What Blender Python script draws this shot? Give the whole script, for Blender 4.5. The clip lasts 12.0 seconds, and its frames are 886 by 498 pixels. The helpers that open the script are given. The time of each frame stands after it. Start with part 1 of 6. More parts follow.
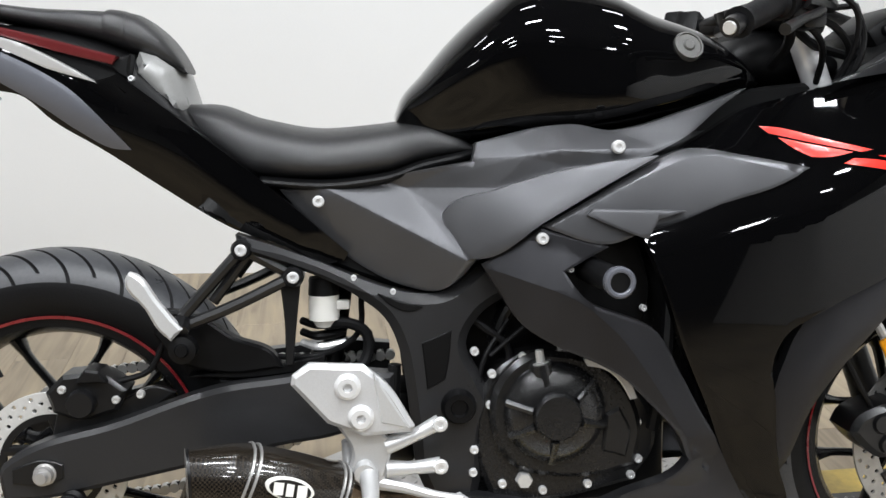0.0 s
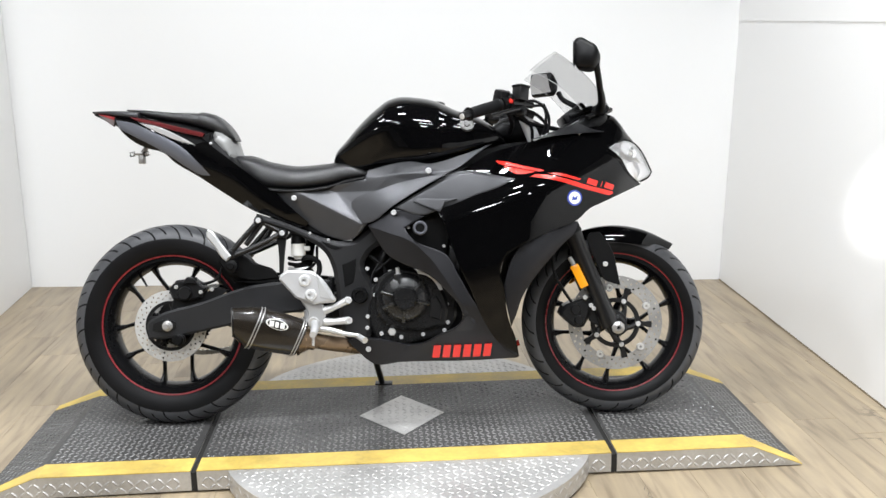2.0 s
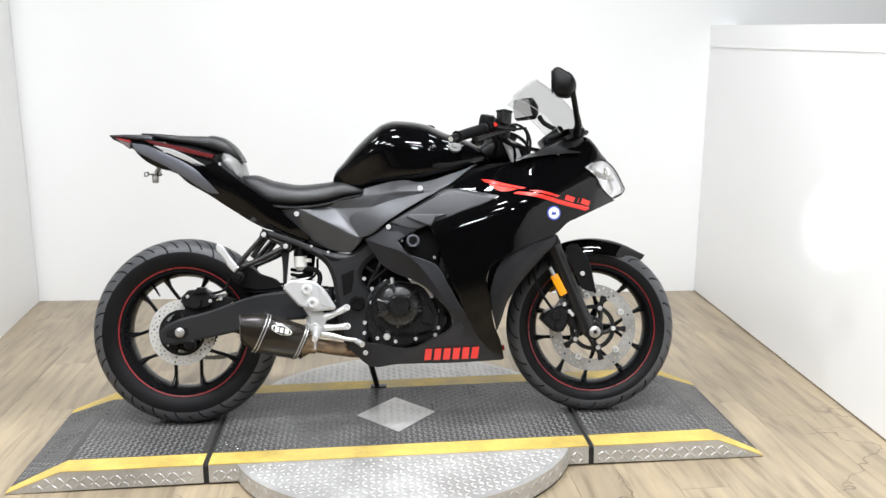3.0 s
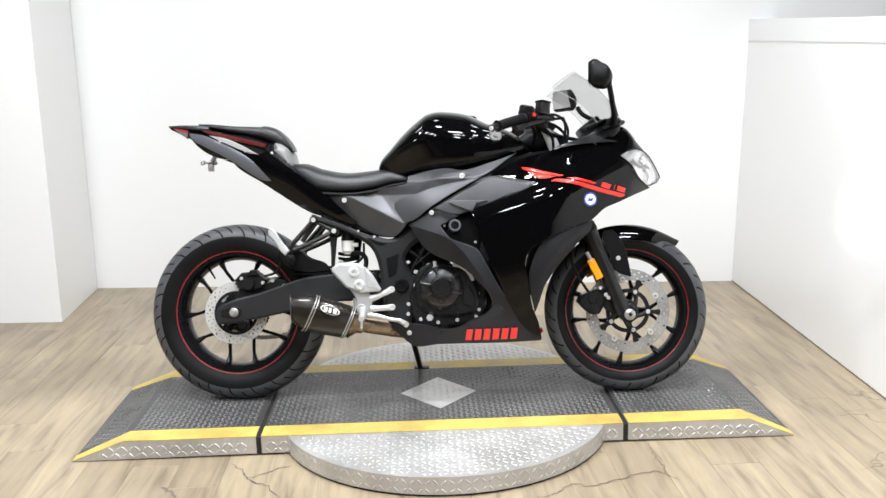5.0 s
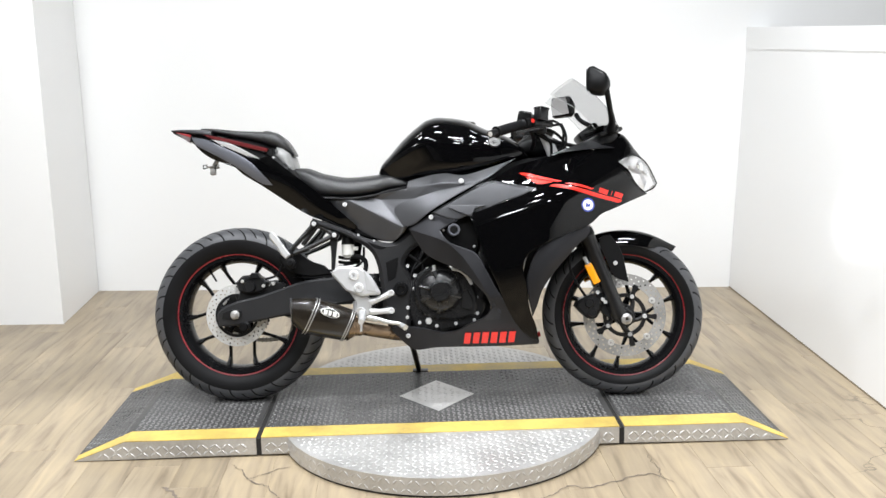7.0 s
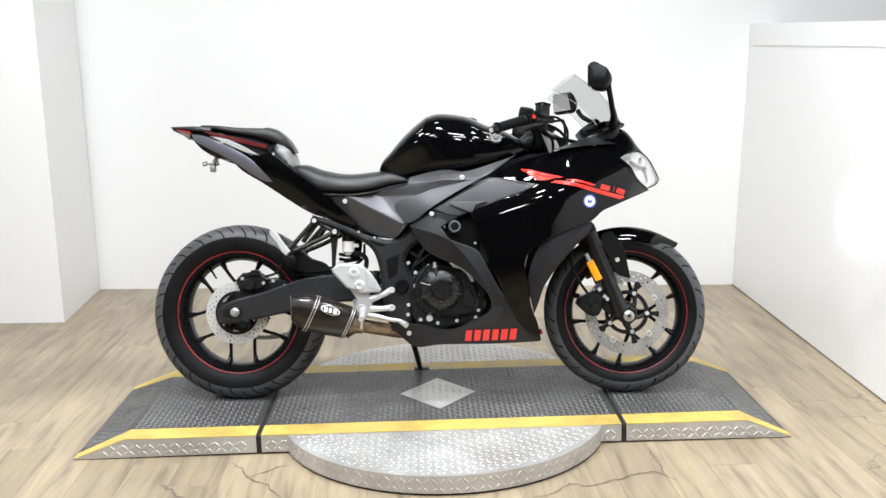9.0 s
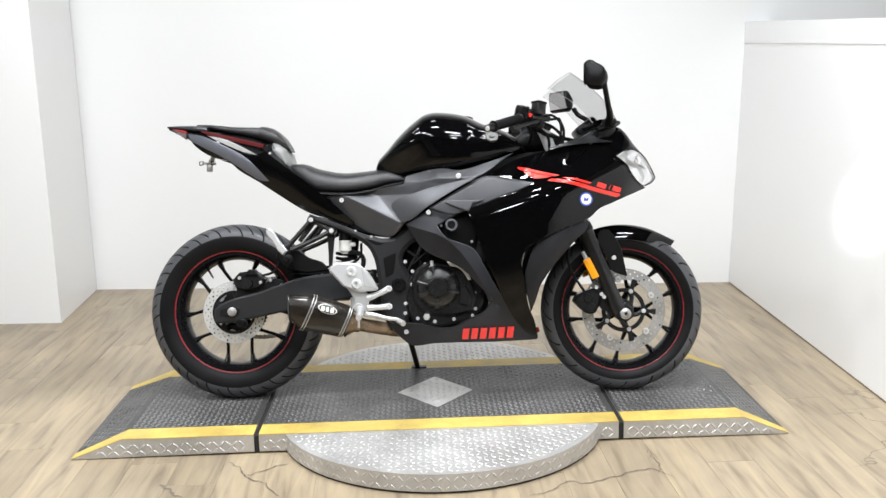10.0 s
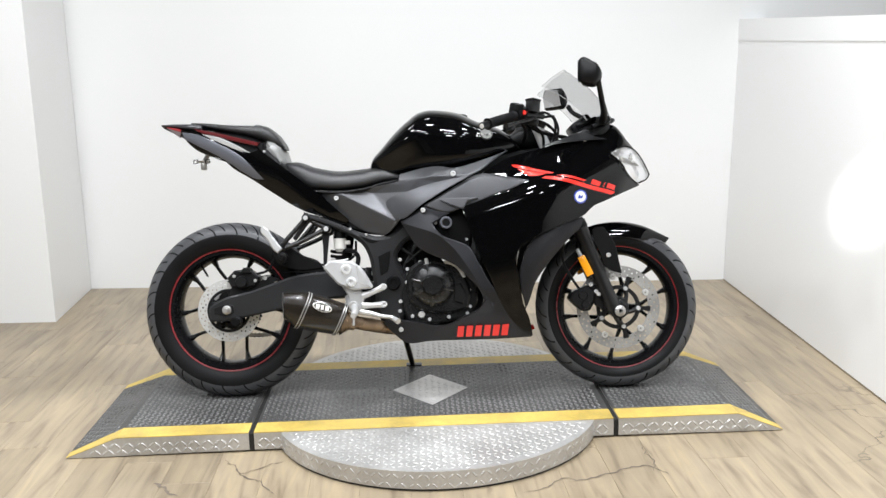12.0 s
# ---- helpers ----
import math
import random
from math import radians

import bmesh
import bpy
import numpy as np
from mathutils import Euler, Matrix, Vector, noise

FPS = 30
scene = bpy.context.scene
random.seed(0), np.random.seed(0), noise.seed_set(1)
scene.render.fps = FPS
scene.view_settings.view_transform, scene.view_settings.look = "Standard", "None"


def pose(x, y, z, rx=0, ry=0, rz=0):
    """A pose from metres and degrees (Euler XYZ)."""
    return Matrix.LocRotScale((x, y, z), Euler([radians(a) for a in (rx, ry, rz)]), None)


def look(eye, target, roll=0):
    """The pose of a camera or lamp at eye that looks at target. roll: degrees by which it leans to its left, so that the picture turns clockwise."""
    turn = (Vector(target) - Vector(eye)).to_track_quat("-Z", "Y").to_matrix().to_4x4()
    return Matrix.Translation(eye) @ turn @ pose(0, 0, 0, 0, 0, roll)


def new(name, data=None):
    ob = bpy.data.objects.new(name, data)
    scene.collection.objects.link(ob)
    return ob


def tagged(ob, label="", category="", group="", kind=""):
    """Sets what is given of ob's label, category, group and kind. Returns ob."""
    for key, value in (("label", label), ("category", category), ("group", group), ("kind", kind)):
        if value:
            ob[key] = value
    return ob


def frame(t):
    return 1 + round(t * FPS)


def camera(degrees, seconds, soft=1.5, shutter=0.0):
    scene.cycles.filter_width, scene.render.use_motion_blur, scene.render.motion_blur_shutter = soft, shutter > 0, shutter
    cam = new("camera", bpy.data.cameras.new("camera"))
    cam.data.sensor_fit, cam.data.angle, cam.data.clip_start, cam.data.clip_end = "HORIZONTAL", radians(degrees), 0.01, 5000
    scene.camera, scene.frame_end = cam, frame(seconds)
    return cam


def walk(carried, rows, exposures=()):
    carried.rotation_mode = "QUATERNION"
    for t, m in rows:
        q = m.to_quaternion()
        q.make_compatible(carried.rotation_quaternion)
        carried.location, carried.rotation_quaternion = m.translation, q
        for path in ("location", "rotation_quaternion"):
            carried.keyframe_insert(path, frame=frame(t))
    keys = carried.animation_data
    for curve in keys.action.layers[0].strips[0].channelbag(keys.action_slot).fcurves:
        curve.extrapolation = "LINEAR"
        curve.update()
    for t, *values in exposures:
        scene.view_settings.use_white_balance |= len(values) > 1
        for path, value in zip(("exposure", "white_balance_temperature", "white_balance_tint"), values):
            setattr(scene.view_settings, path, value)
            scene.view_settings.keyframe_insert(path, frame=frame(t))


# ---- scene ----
cam = camera(49.1, 12.0)
PATH = [
    (0, (-0.297, -1.336, 1.123), (-0.043, 0.557, 0.528), 0.2),
    (0.1, (-0.278, -1.406, 1.16), (-0.109, 0.478, 0.512), 1.6),
    (0.2, (-0.283, -1.486, 1.168), (-0.121, 0.382, 0.473), 3.1),
    (0.3, (-0.255, -1.572, 1.169), (-0.097, 0.305, 0.498), 2.9),
    (0.4, (-0.241, -1.673, 1.181), (-0.108, 0.217, 0.541), 2.3),
    (0.5, (-0.233, -1.766, 1.182), (-0.065, 0.141, 0.603), 3.0),
    (0.7, (-0.185, -1.964, 1.202), (-0.042, -0.05, 0.642), 2.5),
    (0.8, (-0.173, -2.057, 1.201), (-0.057, -0.143, 0.631), 0.9),
    (1, (-0.145, -2.25, 1.189), (-0.051, -0.31, 0.709), -1.5),
    (1.2, (-0.042, -2.419, 1.226), (0.042, -0.479, 0.749), -0.4),
    (1.3, (-0.01, -2.502, 1.229), (0.058, -0.57, 0.716), 0.2),
    (1.5, (0.021, -2.63, 1.256), (0.065, -0.698, 0.742), -0.1),
    (1.7, (0.033, -2.755, 1.269), (0.104, -0.807, 0.822), -0.5),
    (2, (-0.016, -2.946, 1.25), (0.098, -0.995, 0.824), -1.1),
    (2.3, (-0.045, -3.058, 1.277), (0.12, -1.108, 0.863), -1.8),
    (2.5, (-0.046, -3.11, 1.285), (0.116, -1.157, 0.887), -1.6),
    (4.5, (-0.03, -3.334, 1.273), (0.043, -1.373, 0.889), -1.2),
    (5, (-0.047, -3.359, 1.267), (0.006, -1.399, 0.876), -1.5),
    (5.5, (-0.034, -3.378, 1.272), (0.018, -1.417, 0.886), -1.7),
    (6, (-0.048, -3.387, 1.272), (0.008, -1.425, 0.886), -1.1),
    (6.5, (-0.048, -3.393, 1.272), (0.002, -1.431, 0.89), -0.9),
    (7, (-0.046, -3.397, 1.27), (0.008, -1.435, 0.89), -1.2),
    (9, (-0.037, -3.38, 1.257), (0.01, -1.417, 0.876), -1.3),
    (9.5, (-0.043, -3.383, 1.256), (0.018, -1.422, 0.87), -1.3),
    (10, (-0.038, -3.384, 1.254), (0.016, -1.421, 0.872), -1.5),
    (10.5, (-0.036, -3.383, 1.255), (0.024, -1.421, 0.868), -1.7),
    (11, (-0.036, -3.385, 1.254), (0.025, -1.423, 0.868), -1.7),
    (11.5, (-0.037, -3.384, 1.253), (0.021, -1.423, 0.869), -1.6),
    (12, (-0.035, -3.386, 1.251), (0.028, -1.424, 0.866), -1.6),
]
EXPOSURES = [(0, -0.28), (0.7, -0.23), (1, -0.20), (2.5, -0.09), (4.5, -0.01), (7, 0.0), (9, -0.04), (10.5, -0.11), (12, -0.16)]
walk(cam, [(t, look(eye, target, roll)) for t, eye, target, roll in PATH], EXPOSURES)
from mathutils.geometry import delaunay_2d_cdt

# ---- light ----
world = bpy.data.worlds.new("indoor_world")
world.use_nodes = True
world.node_tree.nodes["Background"].inputs[0].default_value = (0.9, 0.95, 1.0, 1)
world.node_tree.nodes["Background"].inputs[1].default_value = 0.05
scene.world = world


def unseen_lamp(x, y, z, watts, long, wide, tip=0):
    """An unseen area lamp: tubes run along x; added floods are square and tipped towards the back wall."""
    data = bpy.data.lights.new("unseen_lamp", "AREA")
    data.shape, data.size, data.size_y, data.energy, data.color = "RECTANGLE", wide, long, watts, (0.952, 0.984, 1.02)
    ob = new("unseen_lamp", data)
    ob.matrix_basis = pose(x, y, z, tip, 0, -3)
    return ob


for row_x in (-1.7, -0.3, 1.1):
    for row_y, watts in ((-2.6, 26), (-1.5, 36), (-0.4, 42), (0.9, 6)):
        unseen_lamp(row_x + 0.25 * math.sin(7 * row_y), row_y + 0.2 * math.sin(5 * row_x), 3.1, watts, 0.12, 0.34)
# Square floods added to brighten the back wall; no fixture is in view.
for row_x in (-1.9, -0.5, 0.9):
    unseen_lamp(row_x, -4.3, 3.0, 15, 0.2, 0.2, 64)
# One more unseen flood, added to lift the side wall.
side_flood = unseen_lamp(0, 0, 0, 10, 0.2, 0.2)
side_flood.matrix_basis = look((-2.6, -2.4, 2.7), (1.65, 0.2, 0.6))

spot = bpy.data.lights.new("wall_spot", "SPOT")
spot.energy, spot.spot_size, spot.spot_blend, spot.shadow_soft_size = 1300, radians(5.6), 0.7, 0.04
new("wall_spot", spot).matrix_basis = look((-0.3, -3.0, 1.9), (1.665, 0.13, 0.69))


# ---- materials ----
def material(name, color, rough=0.5, metal=0.0, coat=0.0, vary=0.12, grain=0.0, scale=60.0, large=3.0, spec=0.5, coat_ior=1.5):
    """A surface whose colour, roughness and relief vary at two scales. scale, large: features a metre."""
    m = bpy.data.materials.new(name)
    m.use_nodes = True
    n, link = m.node_tree.nodes, m.node_tree.links.new
    b = n["Principled BSDF"]
    b.inputs["Metallic"].default_value, b.inputs["Coat Weight"].default_value = metal, coat
    b.inputs["Coat Roughness"].default_value, b.inputs["Specular IOR Level"].default_value, b.inputs["Coat IOR"].default_value = 0.03, spec, coat_ior
    at = n.new("ShaderNodeTexCoord")
    fine, wide = n.new("ShaderNodeTexNoise"), n.new("ShaderNodeTexNoise")
    fine.inputs["Scale"].default_value, wide.inputs["Scale"].default_value = scale, large
    fine.inputs["Detail"].default_value = 4
    for t in (fine, wide):
        link(at.outputs["Object"], t.inputs["Vector"])
    both = n.new("ShaderNodeMath")
    both.operation = "MULTIPLY_ADD"
    both.inputs[1].default_value = 0.4
    link(fine.outputs["Fac"], both.inputs[0])
    link(wide.outputs["Fac"], both.inputs[2])
    ramp = n.new("ShaderNodeMapRange")
    ramp.inputs["From Min"].default_value, ramp.inputs["From Max"].default_value = 0.4, 1.0
    ramp.inputs["To Min"].default_value, ramp.inputs["To Max"].default_value = 1 - vary, 1 + vary
    link(both.outputs[0], ramp.inputs["Value"])
    tint = n.new("ShaderNodeVectorMath")
    tint.operation = "SCALE"
    tint.inputs[0].default_value = color
    link(ramp.outputs[0], tint.inputs["Scale"])
    link(tint.outputs[0], b.inputs["Base Color"])
    r = n.new("ShaderNodeMath")
    r.operation = "MULTIPLY"
    r.inputs[1].default_value = rough
    link(ramp.outputs[0], r.inputs[0])
    link(r.outputs[0], b.inputs["Roughness"])
    if grain:
        bump = n.new("ShaderNodeBump")
        bump.inputs["Strength"].default_value, bump.inputs["Distance"].default_value = grain, 0.002
        link(fine.outputs["Fac"], bump.inputs["Height"])
        link(bump.outputs[0], b.inputs["Normal"])
    return m


WALL = material("white_wall_paint", (0.83, 0.83, 0.825), 0.45, vary=0.02, grain=0.15, scale=180, large=0.8)
CEILING = material("unseen_dark_paint", (0.06, 0.06, 0.062), 0.8, vary=0.04, scale=90)
FLOOR_BASE = material("board_joint_brown", (0.20, 0.155, 0.10), 0.6, vary=0.2)
CRACK = material("worn_vinyl_backing", (0.155, 0.125, 0.098), 0.7, vary=0.4, scale=60)
DARK_GAP = material("joint_and_shade_black", (0.012, 0.011, 0.010), 0.8)
GLOSS = material("gloss_black_paint", (0.0015, 0.0015, 0.0017), 0.05, coat=1.0, vary=0.1, large=6, spec=0.0, coat_ior=1.36)
MATTE = material("matte_graphite_paint", (0.074, 0.0745, 0.079), 0.36, 0.6, vary=0.12, grain=0.06, scale=700, large=8, spec=0.3)
PLASTIC = material("black_plastic", (0.0025, 0.0025, 0.0028), 0.42, vary=0.2, grain=0.1, scale=500, spec=0.18)
FRAME = material("satin_black_metal", (0.005, 0.005, 0.0055), 0.32, vary=0.2, grain=0.08, scale=300, spec=0.45)
ENGINE = material("black_engine_coating", (0.0085, 0.0085, 0.009), 0.30, vary=0.25, grain=0.15, scale=260, spec=0.5)
VINYL = material("black_seat_vinyl", (0.013, 0.013, 0.0135), 0.36, vary=0.15, grain=0.35, scale=900, large=10, spec=0.6)
RUBBER = material("tyre_rubber", (0.0045, 0.0045, 0.005), 0.5, vary=0.3, grain=0.2, scale=250, large=7, spec=0.16)
RIM = material("black_wheel_paint", (0.005, 0.005, 0.0055), 0.25, vary=0.2, scale=90, spec=0.25)
RED = material("red_decal", (0.70, 0.028, 0.018), 0.25, vary=0.1)
RING_RED = material("red_rim_line", (0.17, 0.012, 0.016), 0.3, vary=0.3, scale=40)
# Tread rubber paler than the sidewall: dust, and sheen put into the colour.
TREAD = material("dust_and_sheen_tread_rubber", (0.054, 0.055, 0.059), 0.40, vary=0.35, grain=0.15, scale=160, large=9, spec=0.4)
# Bars paler than the deck: wear, with glints of light put into the colour.
WORN_GLINT = material("worn_glinting_bar_paint", (0.19, 0.187, 0.182), 0.33, 0.35, vary=0.5, scale=45, large=5)
DARK_RED = material("dark_red_trim", (0.10, 0.009, 0.011), 0.3, vary=0.15)
STEEL = material("brushed_steel", (0.62, 0.615, 0.60), 0.34, 0.45, vary=0.14, scale=240)
BRIGHT = material("cast_silver_paint", (0.58, 0.58, 0.58), 0.36, 0.5, vary=0.10, grain=0.08, scale=420)
CHROME = material("zinc_plating", (0.80, 0.80, 0.80), 0.25, 0.45, vary=0.05)
FORK_CHROME = material("fork_chrome", (0.82, 0.82, 0.83), 0.22, 0.45, vary=0.05)
BAND = material("dull_steel_band", (0.38, 0.37, 0.36), 0.35, 0.6, vary=0.15)
EMBLEM = material("dark_emblem_metal", (0.06, 0.059, 0.056), 0.36, 0.5, vary=0.55, scale=220)
BRONZE = material("heat_tinted_pipe", (0.20, 0.14, 0.09), 0.30, 0.6, vary=0.35, scale=50, large=9)
WHITE = material("white_plastic", (0.78, 0.77, 0.73), 0.35, vary=0.06)
ORANGE = material("orange_reflector_plastic", (0.9, 0.35, 0.01), 0.2, vary=0.08)
BLUE = material("blue_sticker_print", (0.03, 0.06, 0.35), 0.3, vary=0.1)
YELLOW = material("yellow_edge_paint", (0.56, 0.405, 0.10), 0.5, vary=0.38, grain=0.2, scale=70, large=7)
DECK = material("worn_black_deck_paint", (0.046, 0.045, 0.044), 0.42, vary=0.4, grain=0.25, scale=55, large=4)
TREAD_PLATE = material("aluminium_tread_plate", (0.53, 0.52, 0.505), 0.40, 0.55, vary=0.25, grain=0.15, scale=120, large=6)
DISC = material("dull_disc_steel", (0.36, 0.355, 0.345), 0.38, 0.6, vary=0.2, scale=200, large=12)
# Darker copy of the graphite paint: low panels get their shade as colour.
COWL = material("shaded_graphite_cowl", (0.030, 0.030, 0.033), 0.35, 0.65, vary=0.15, grain=0.06, scale=700, large=8, spec=0.25)
GLASS_MIRROR = material("mirror_glass", (0.8, 0.8, 0.82), 0.03, 1.0, vary=0.02)
LENS = material("headlight_reflector", (0.90, 0.90, 0.92), 0.18, 0.7, vary=0.1, grain=0.45, scale=38, large=25)
RED_LENS = material("red_lamp_lens", (0.30, 0.012, 0.015), 0.12, coat=0.5)


def carbon():
    m = material("carbon_fibre", (0.02, 0.018, 0.016), 0.25, coat=1.0, vary=0.1, spec=0.25, coat_ior=1.3)
    n, link = m.node_tree.nodes, m.node_tree.links.new
    weave = n.new("ShaderNodeTexChecker")
    weave.inputs["Scale"].default_value = 330
    weave.inputs["Color1"].default_value, weave.inputs["Color2"].default_value = (0.007, 0.006, 0.005, 1), (0.022, 0.017, 0.012, 1)
    at = n.new("ShaderNodeTexCoord")
    link(at.outputs["Object"], weave.inputs["Vector"])
    link(weave.outputs["Color"], n["Principled BSDF"].inputs["Base Color"])
    return m


def clear(name, color, rough):
    m = bpy.data.materials.new(name)
    m.use_nodes = True
    n, link = m.node_tree.nodes, m.node_tree.links.new
    b = n["Principled BSDF"]
    b.inputs["Base Color"].default_value = (*color, 1)
    b.inputs["Roughness"].default_value, b.inputs["Transmission Weight"].default_value, b.inputs["IOR"].default_value = rough, 1.0, 1.12
    return m


# Grey of the sheen painted on the tail; the slider ring shares it.
SHEEN_GREY = material("tail_sheen_and_ring_grey", (0.125, 0.13, 0.15), 0.26, 0.3, vary=0.12, grain=0.04, scale=600, large=5, spec=0.3)
FRAME_PAINT = material("satin_frame_paint", (0.0155, 0.0155, 0.0165), 0.33, vary=0.2, grain=0.08, scale=300, spec=0.45)
CAST = material("cast_grey_paint", (0.60, 0.60, 0.605), 0.34, 0.45, vary=0.12, grain=0.08, scale=420)
TRIM = material("satin_black_trim", (0.010, 0.010, 0.011), 0.32, vary=0.2, grain=0.05, scale=500, spec=0.4)
SMOKED = material("smoked_lamp_lens", (0.16, 0.13, 0.13), 0.12, coat=0.6, vary=0.3, scale=90)
# Pale colour stands for what the glossy riser reflects.
RISER = material("riser_reflection_grey", (0.24, 0.24, 0.235), 0.3, 0.1, vary=0.12, scale=200, large=14)
CARBON = carbon()
SCREEN = clear("smoked_screen", (0.80, 0.80, 0.80), 0.05)
COVER = clear("clear_lamp_cover", (0.97, 0.97, 0.97), 0.02)


def wood():
    """Vinyl boards: each has its own tone, with streaks along y and darker knots."""
    m = material("oak_look_vinyl", (0.5, 0.4, 0.28), 0.36, vary=0.1, grain=0.1, scale=90)
    n, link = m.node_tree.nodes, m.node_tree.links.new
    b = n["Principled BSDF"]
    at, info = n.new("ShaderNodeTexCoord"), n.new("ShaderNodeObjectInfo")
    shift = n.new("ShaderNodeVectorMath")
    shift.operation = "MULTIPLY_ADD"
    shift.inputs[1].default_value = (37, 53, 11)
    link(info.outputs["Random"], shift.inputs[0])
    link(at.outputs["Object"], shift.inputs[2])
    stretch = n.new("ShaderNodeVectorMath")
    stretch.operation = "MULTIPLY"
    stretch.inputs[1].default_value = (15, 1.3, 15)
    link(shift.outputs[0], stretch.inputs[0])
    streak = n.new("ShaderNodeTexNoise")
    streak.inputs["Scale"].default_value, streak.inputs["Detail"].default_value, streak.inputs["Distortion"].default_value = 2.0, 10, 0.7
    link(stretch.outputs[0], streak.inputs["Vector"])
    ramp = n.new("ShaderNodeValToRGB")
    ramp.color_ramp.elements[0].position, ramp.color_ramp.elements[0].color = 0.28, (0.205, 0.158, 0.106, 1)
    ramp.color_ramp.elements[1].position, ramp.color_ramp.elements[1].color = 0.74, (0.415, 0.328, 0.212, 1)
    mid = ramp.color_ramp.elements.new(0.47)
    mid.color = (0.325, 0.260, 0.177, 1)
    link(streak.outputs["Fac"], ramp.inputs["Fac"])
    tone = n.new("ShaderNodeMapRange")
    tone.inputs["To Min"].default_value, tone.inputs["To Max"].default_value = 0.90, 1.10
    link(info.outputs["Random"], tone.inputs["Value"])
    mixed = n.new("ShaderNodeVectorMath")
    mixed.operation = "SCALE"
    link(ramp.outputs["Color"], mixed.inputs[0])
    link(tone.outputs[0], mixed.inputs["Scale"])
    place = n.new("ShaderNodeNewGeometry")
    blotch, vein, where = (n.new("ShaderNodeTexNoise") for _ in range(3))
    for node, scale in ((blotch, 1.7), (vein, 2.6), (where, 0.9)):
        node.inputs["Scale"].default_value, node.inputs["Detail"].default_value = scale, 5
        link(place.outputs["Position"], node.inputs["Vector"])
    soil = n.new("ShaderNodeMapRange")
    soil.inputs["From Min"].default_value, soil.inputs["From Max"].default_value = 0.35, 0.62
    soil.inputs["To Min"].default_value, soil.inputs["To Max"].default_value = 0.80, 1.06
    link(blotch.outputs["Fac"], soil.inputs["Value"])
    off = n.new("ShaderNodeMath")
    off.operation = "SUBTRACT"
    off.inputs[1].default_value = 0.5
    link(vein.outputs["Fac"], off.inputs[0])
    size = n.new("ShaderNodeMath")
    size.operation = "ABSOLUTE"
    link(off.outputs[0], size.inputs[0])
    crack = n.new("ShaderNodeMapRange")
    crack.inputs["From Min"].default_value, crack.inputs["From Max"].default_value = 0.001, 0.007
    crack.inputs["To Min"].default_value, crack.inputs["To Max"].default_value = 0.0, 1.0
    link(size.outputs[0], crack.inputs["Value"])
    spared = n.new("ShaderNodeMapRange")
    spared.inputs["From Min"].default_value, spared.inputs["From Max"].default_value = 0.60, 0.66
    spared.inputs["To Min"].default_value, spared.inputs["To Max"].default_value = 1.0, 0.5
    link(where.outputs["Fac"], spared.inputs["Value"])
    most = n.new("ShaderNodeMath")
    most.operation = "MAXIMUM"
    link(crack.outputs[0], most.inputs[0])
    link(spared.outputs[0], most.inputs[1])
    dirt = n.new("ShaderNodeMath")
    dirt.operation = "MULTIPLY"
    link(soil.outputs[0], dirt.inputs[0])
    link(most.outputs[0], dirt.inputs[1])
    last = n.new("ShaderNodeVectorMath")
    last.operation = "SCALE"
    link(mixed.outputs[0], last.inputs[0])
    link(dirt.outputs[0], last.inputs["Scale"])
    link(last.outputs[0], b.inputs["Base Color"])
    return m


WOOD = wood()


# ---- shape helpers ----
def mesh_of(bm, name, smooth=30):
    me = bpy.data.meshes.new(name)
    bm.normal_update()
    bm.to_mesh(me)
    bm.free()
    if smooth:
        me.polygons.foreach_set("use_smooth", [True] * len(me.polygons))
        me.set_sharp_from_angle(angle=radians(smooth))
    return me


def part(name, shape, mat, parent=None, label="", smooth=30):
    """Links a bmesh or mesh as one object, under a thing or a part where one is given."""
    me = mesh_of(shape, name, smooth) if isinstance(shape, bmesh.types.BMesh) else shape
    if not me.materials:
        me.materials.append(mat)
    ob = new(name, me)
    ob.parent = parent
    return tagged(ob, label) if label else ob


def thing(name, label, category, m=None, group=""):
    ob = new(name)
    ob.empty_display_size = 0.05
    if m is not None:
        ob.matrix_basis = m
    return tagged(ob, label, category, group)


def flipped(me):
    """The mirror image of a mesh across the bike's middle plane."""
    bm = bmesh.new()
    bm.from_mesh(me)
    bm.transform(Matrix.Diagonal((1, -1, 1, 1)))
    bmesh.ops.reverse_faces(bm, faces=bm.faces)
    out = bpy.data.meshes.new(me.name)
    bm.to_mesh(out)
    bm.free()
    if "custom_normal" in out.attributes:
        out.attributes.remove(out.attributes["custom_normal"])
    for mat in me.materials:
        out.materials.append(mat)
    return out


def both(name, shape, mat, parent, label="", smooth=30):
    """A part on the bike's right side and its mirror image."""
    ob = part(name, shape, mat, parent, label, smooth)
    other = part(name, flipped(ob.data), mat, parent, label)
    return ob, other


def box(lo, hi, bevel=0.0, segments=2):
    bm = bmesh.new()
    bmesh.ops.create_cube(bm, size=1)
    lo, hi = Vector(lo), Vector(hi)
    for v in bm.verts:
        v.co = Vector((lo[i] + (v.co[i] + 0.5) * (hi[i] - lo[i]) for i in range(3)))
    if bevel:
        bmesh.ops.bevel(bm, geom=bm.edges[:], offset=bevel, segments=segments, profile=0.5, affect="EDGES")
    return bm


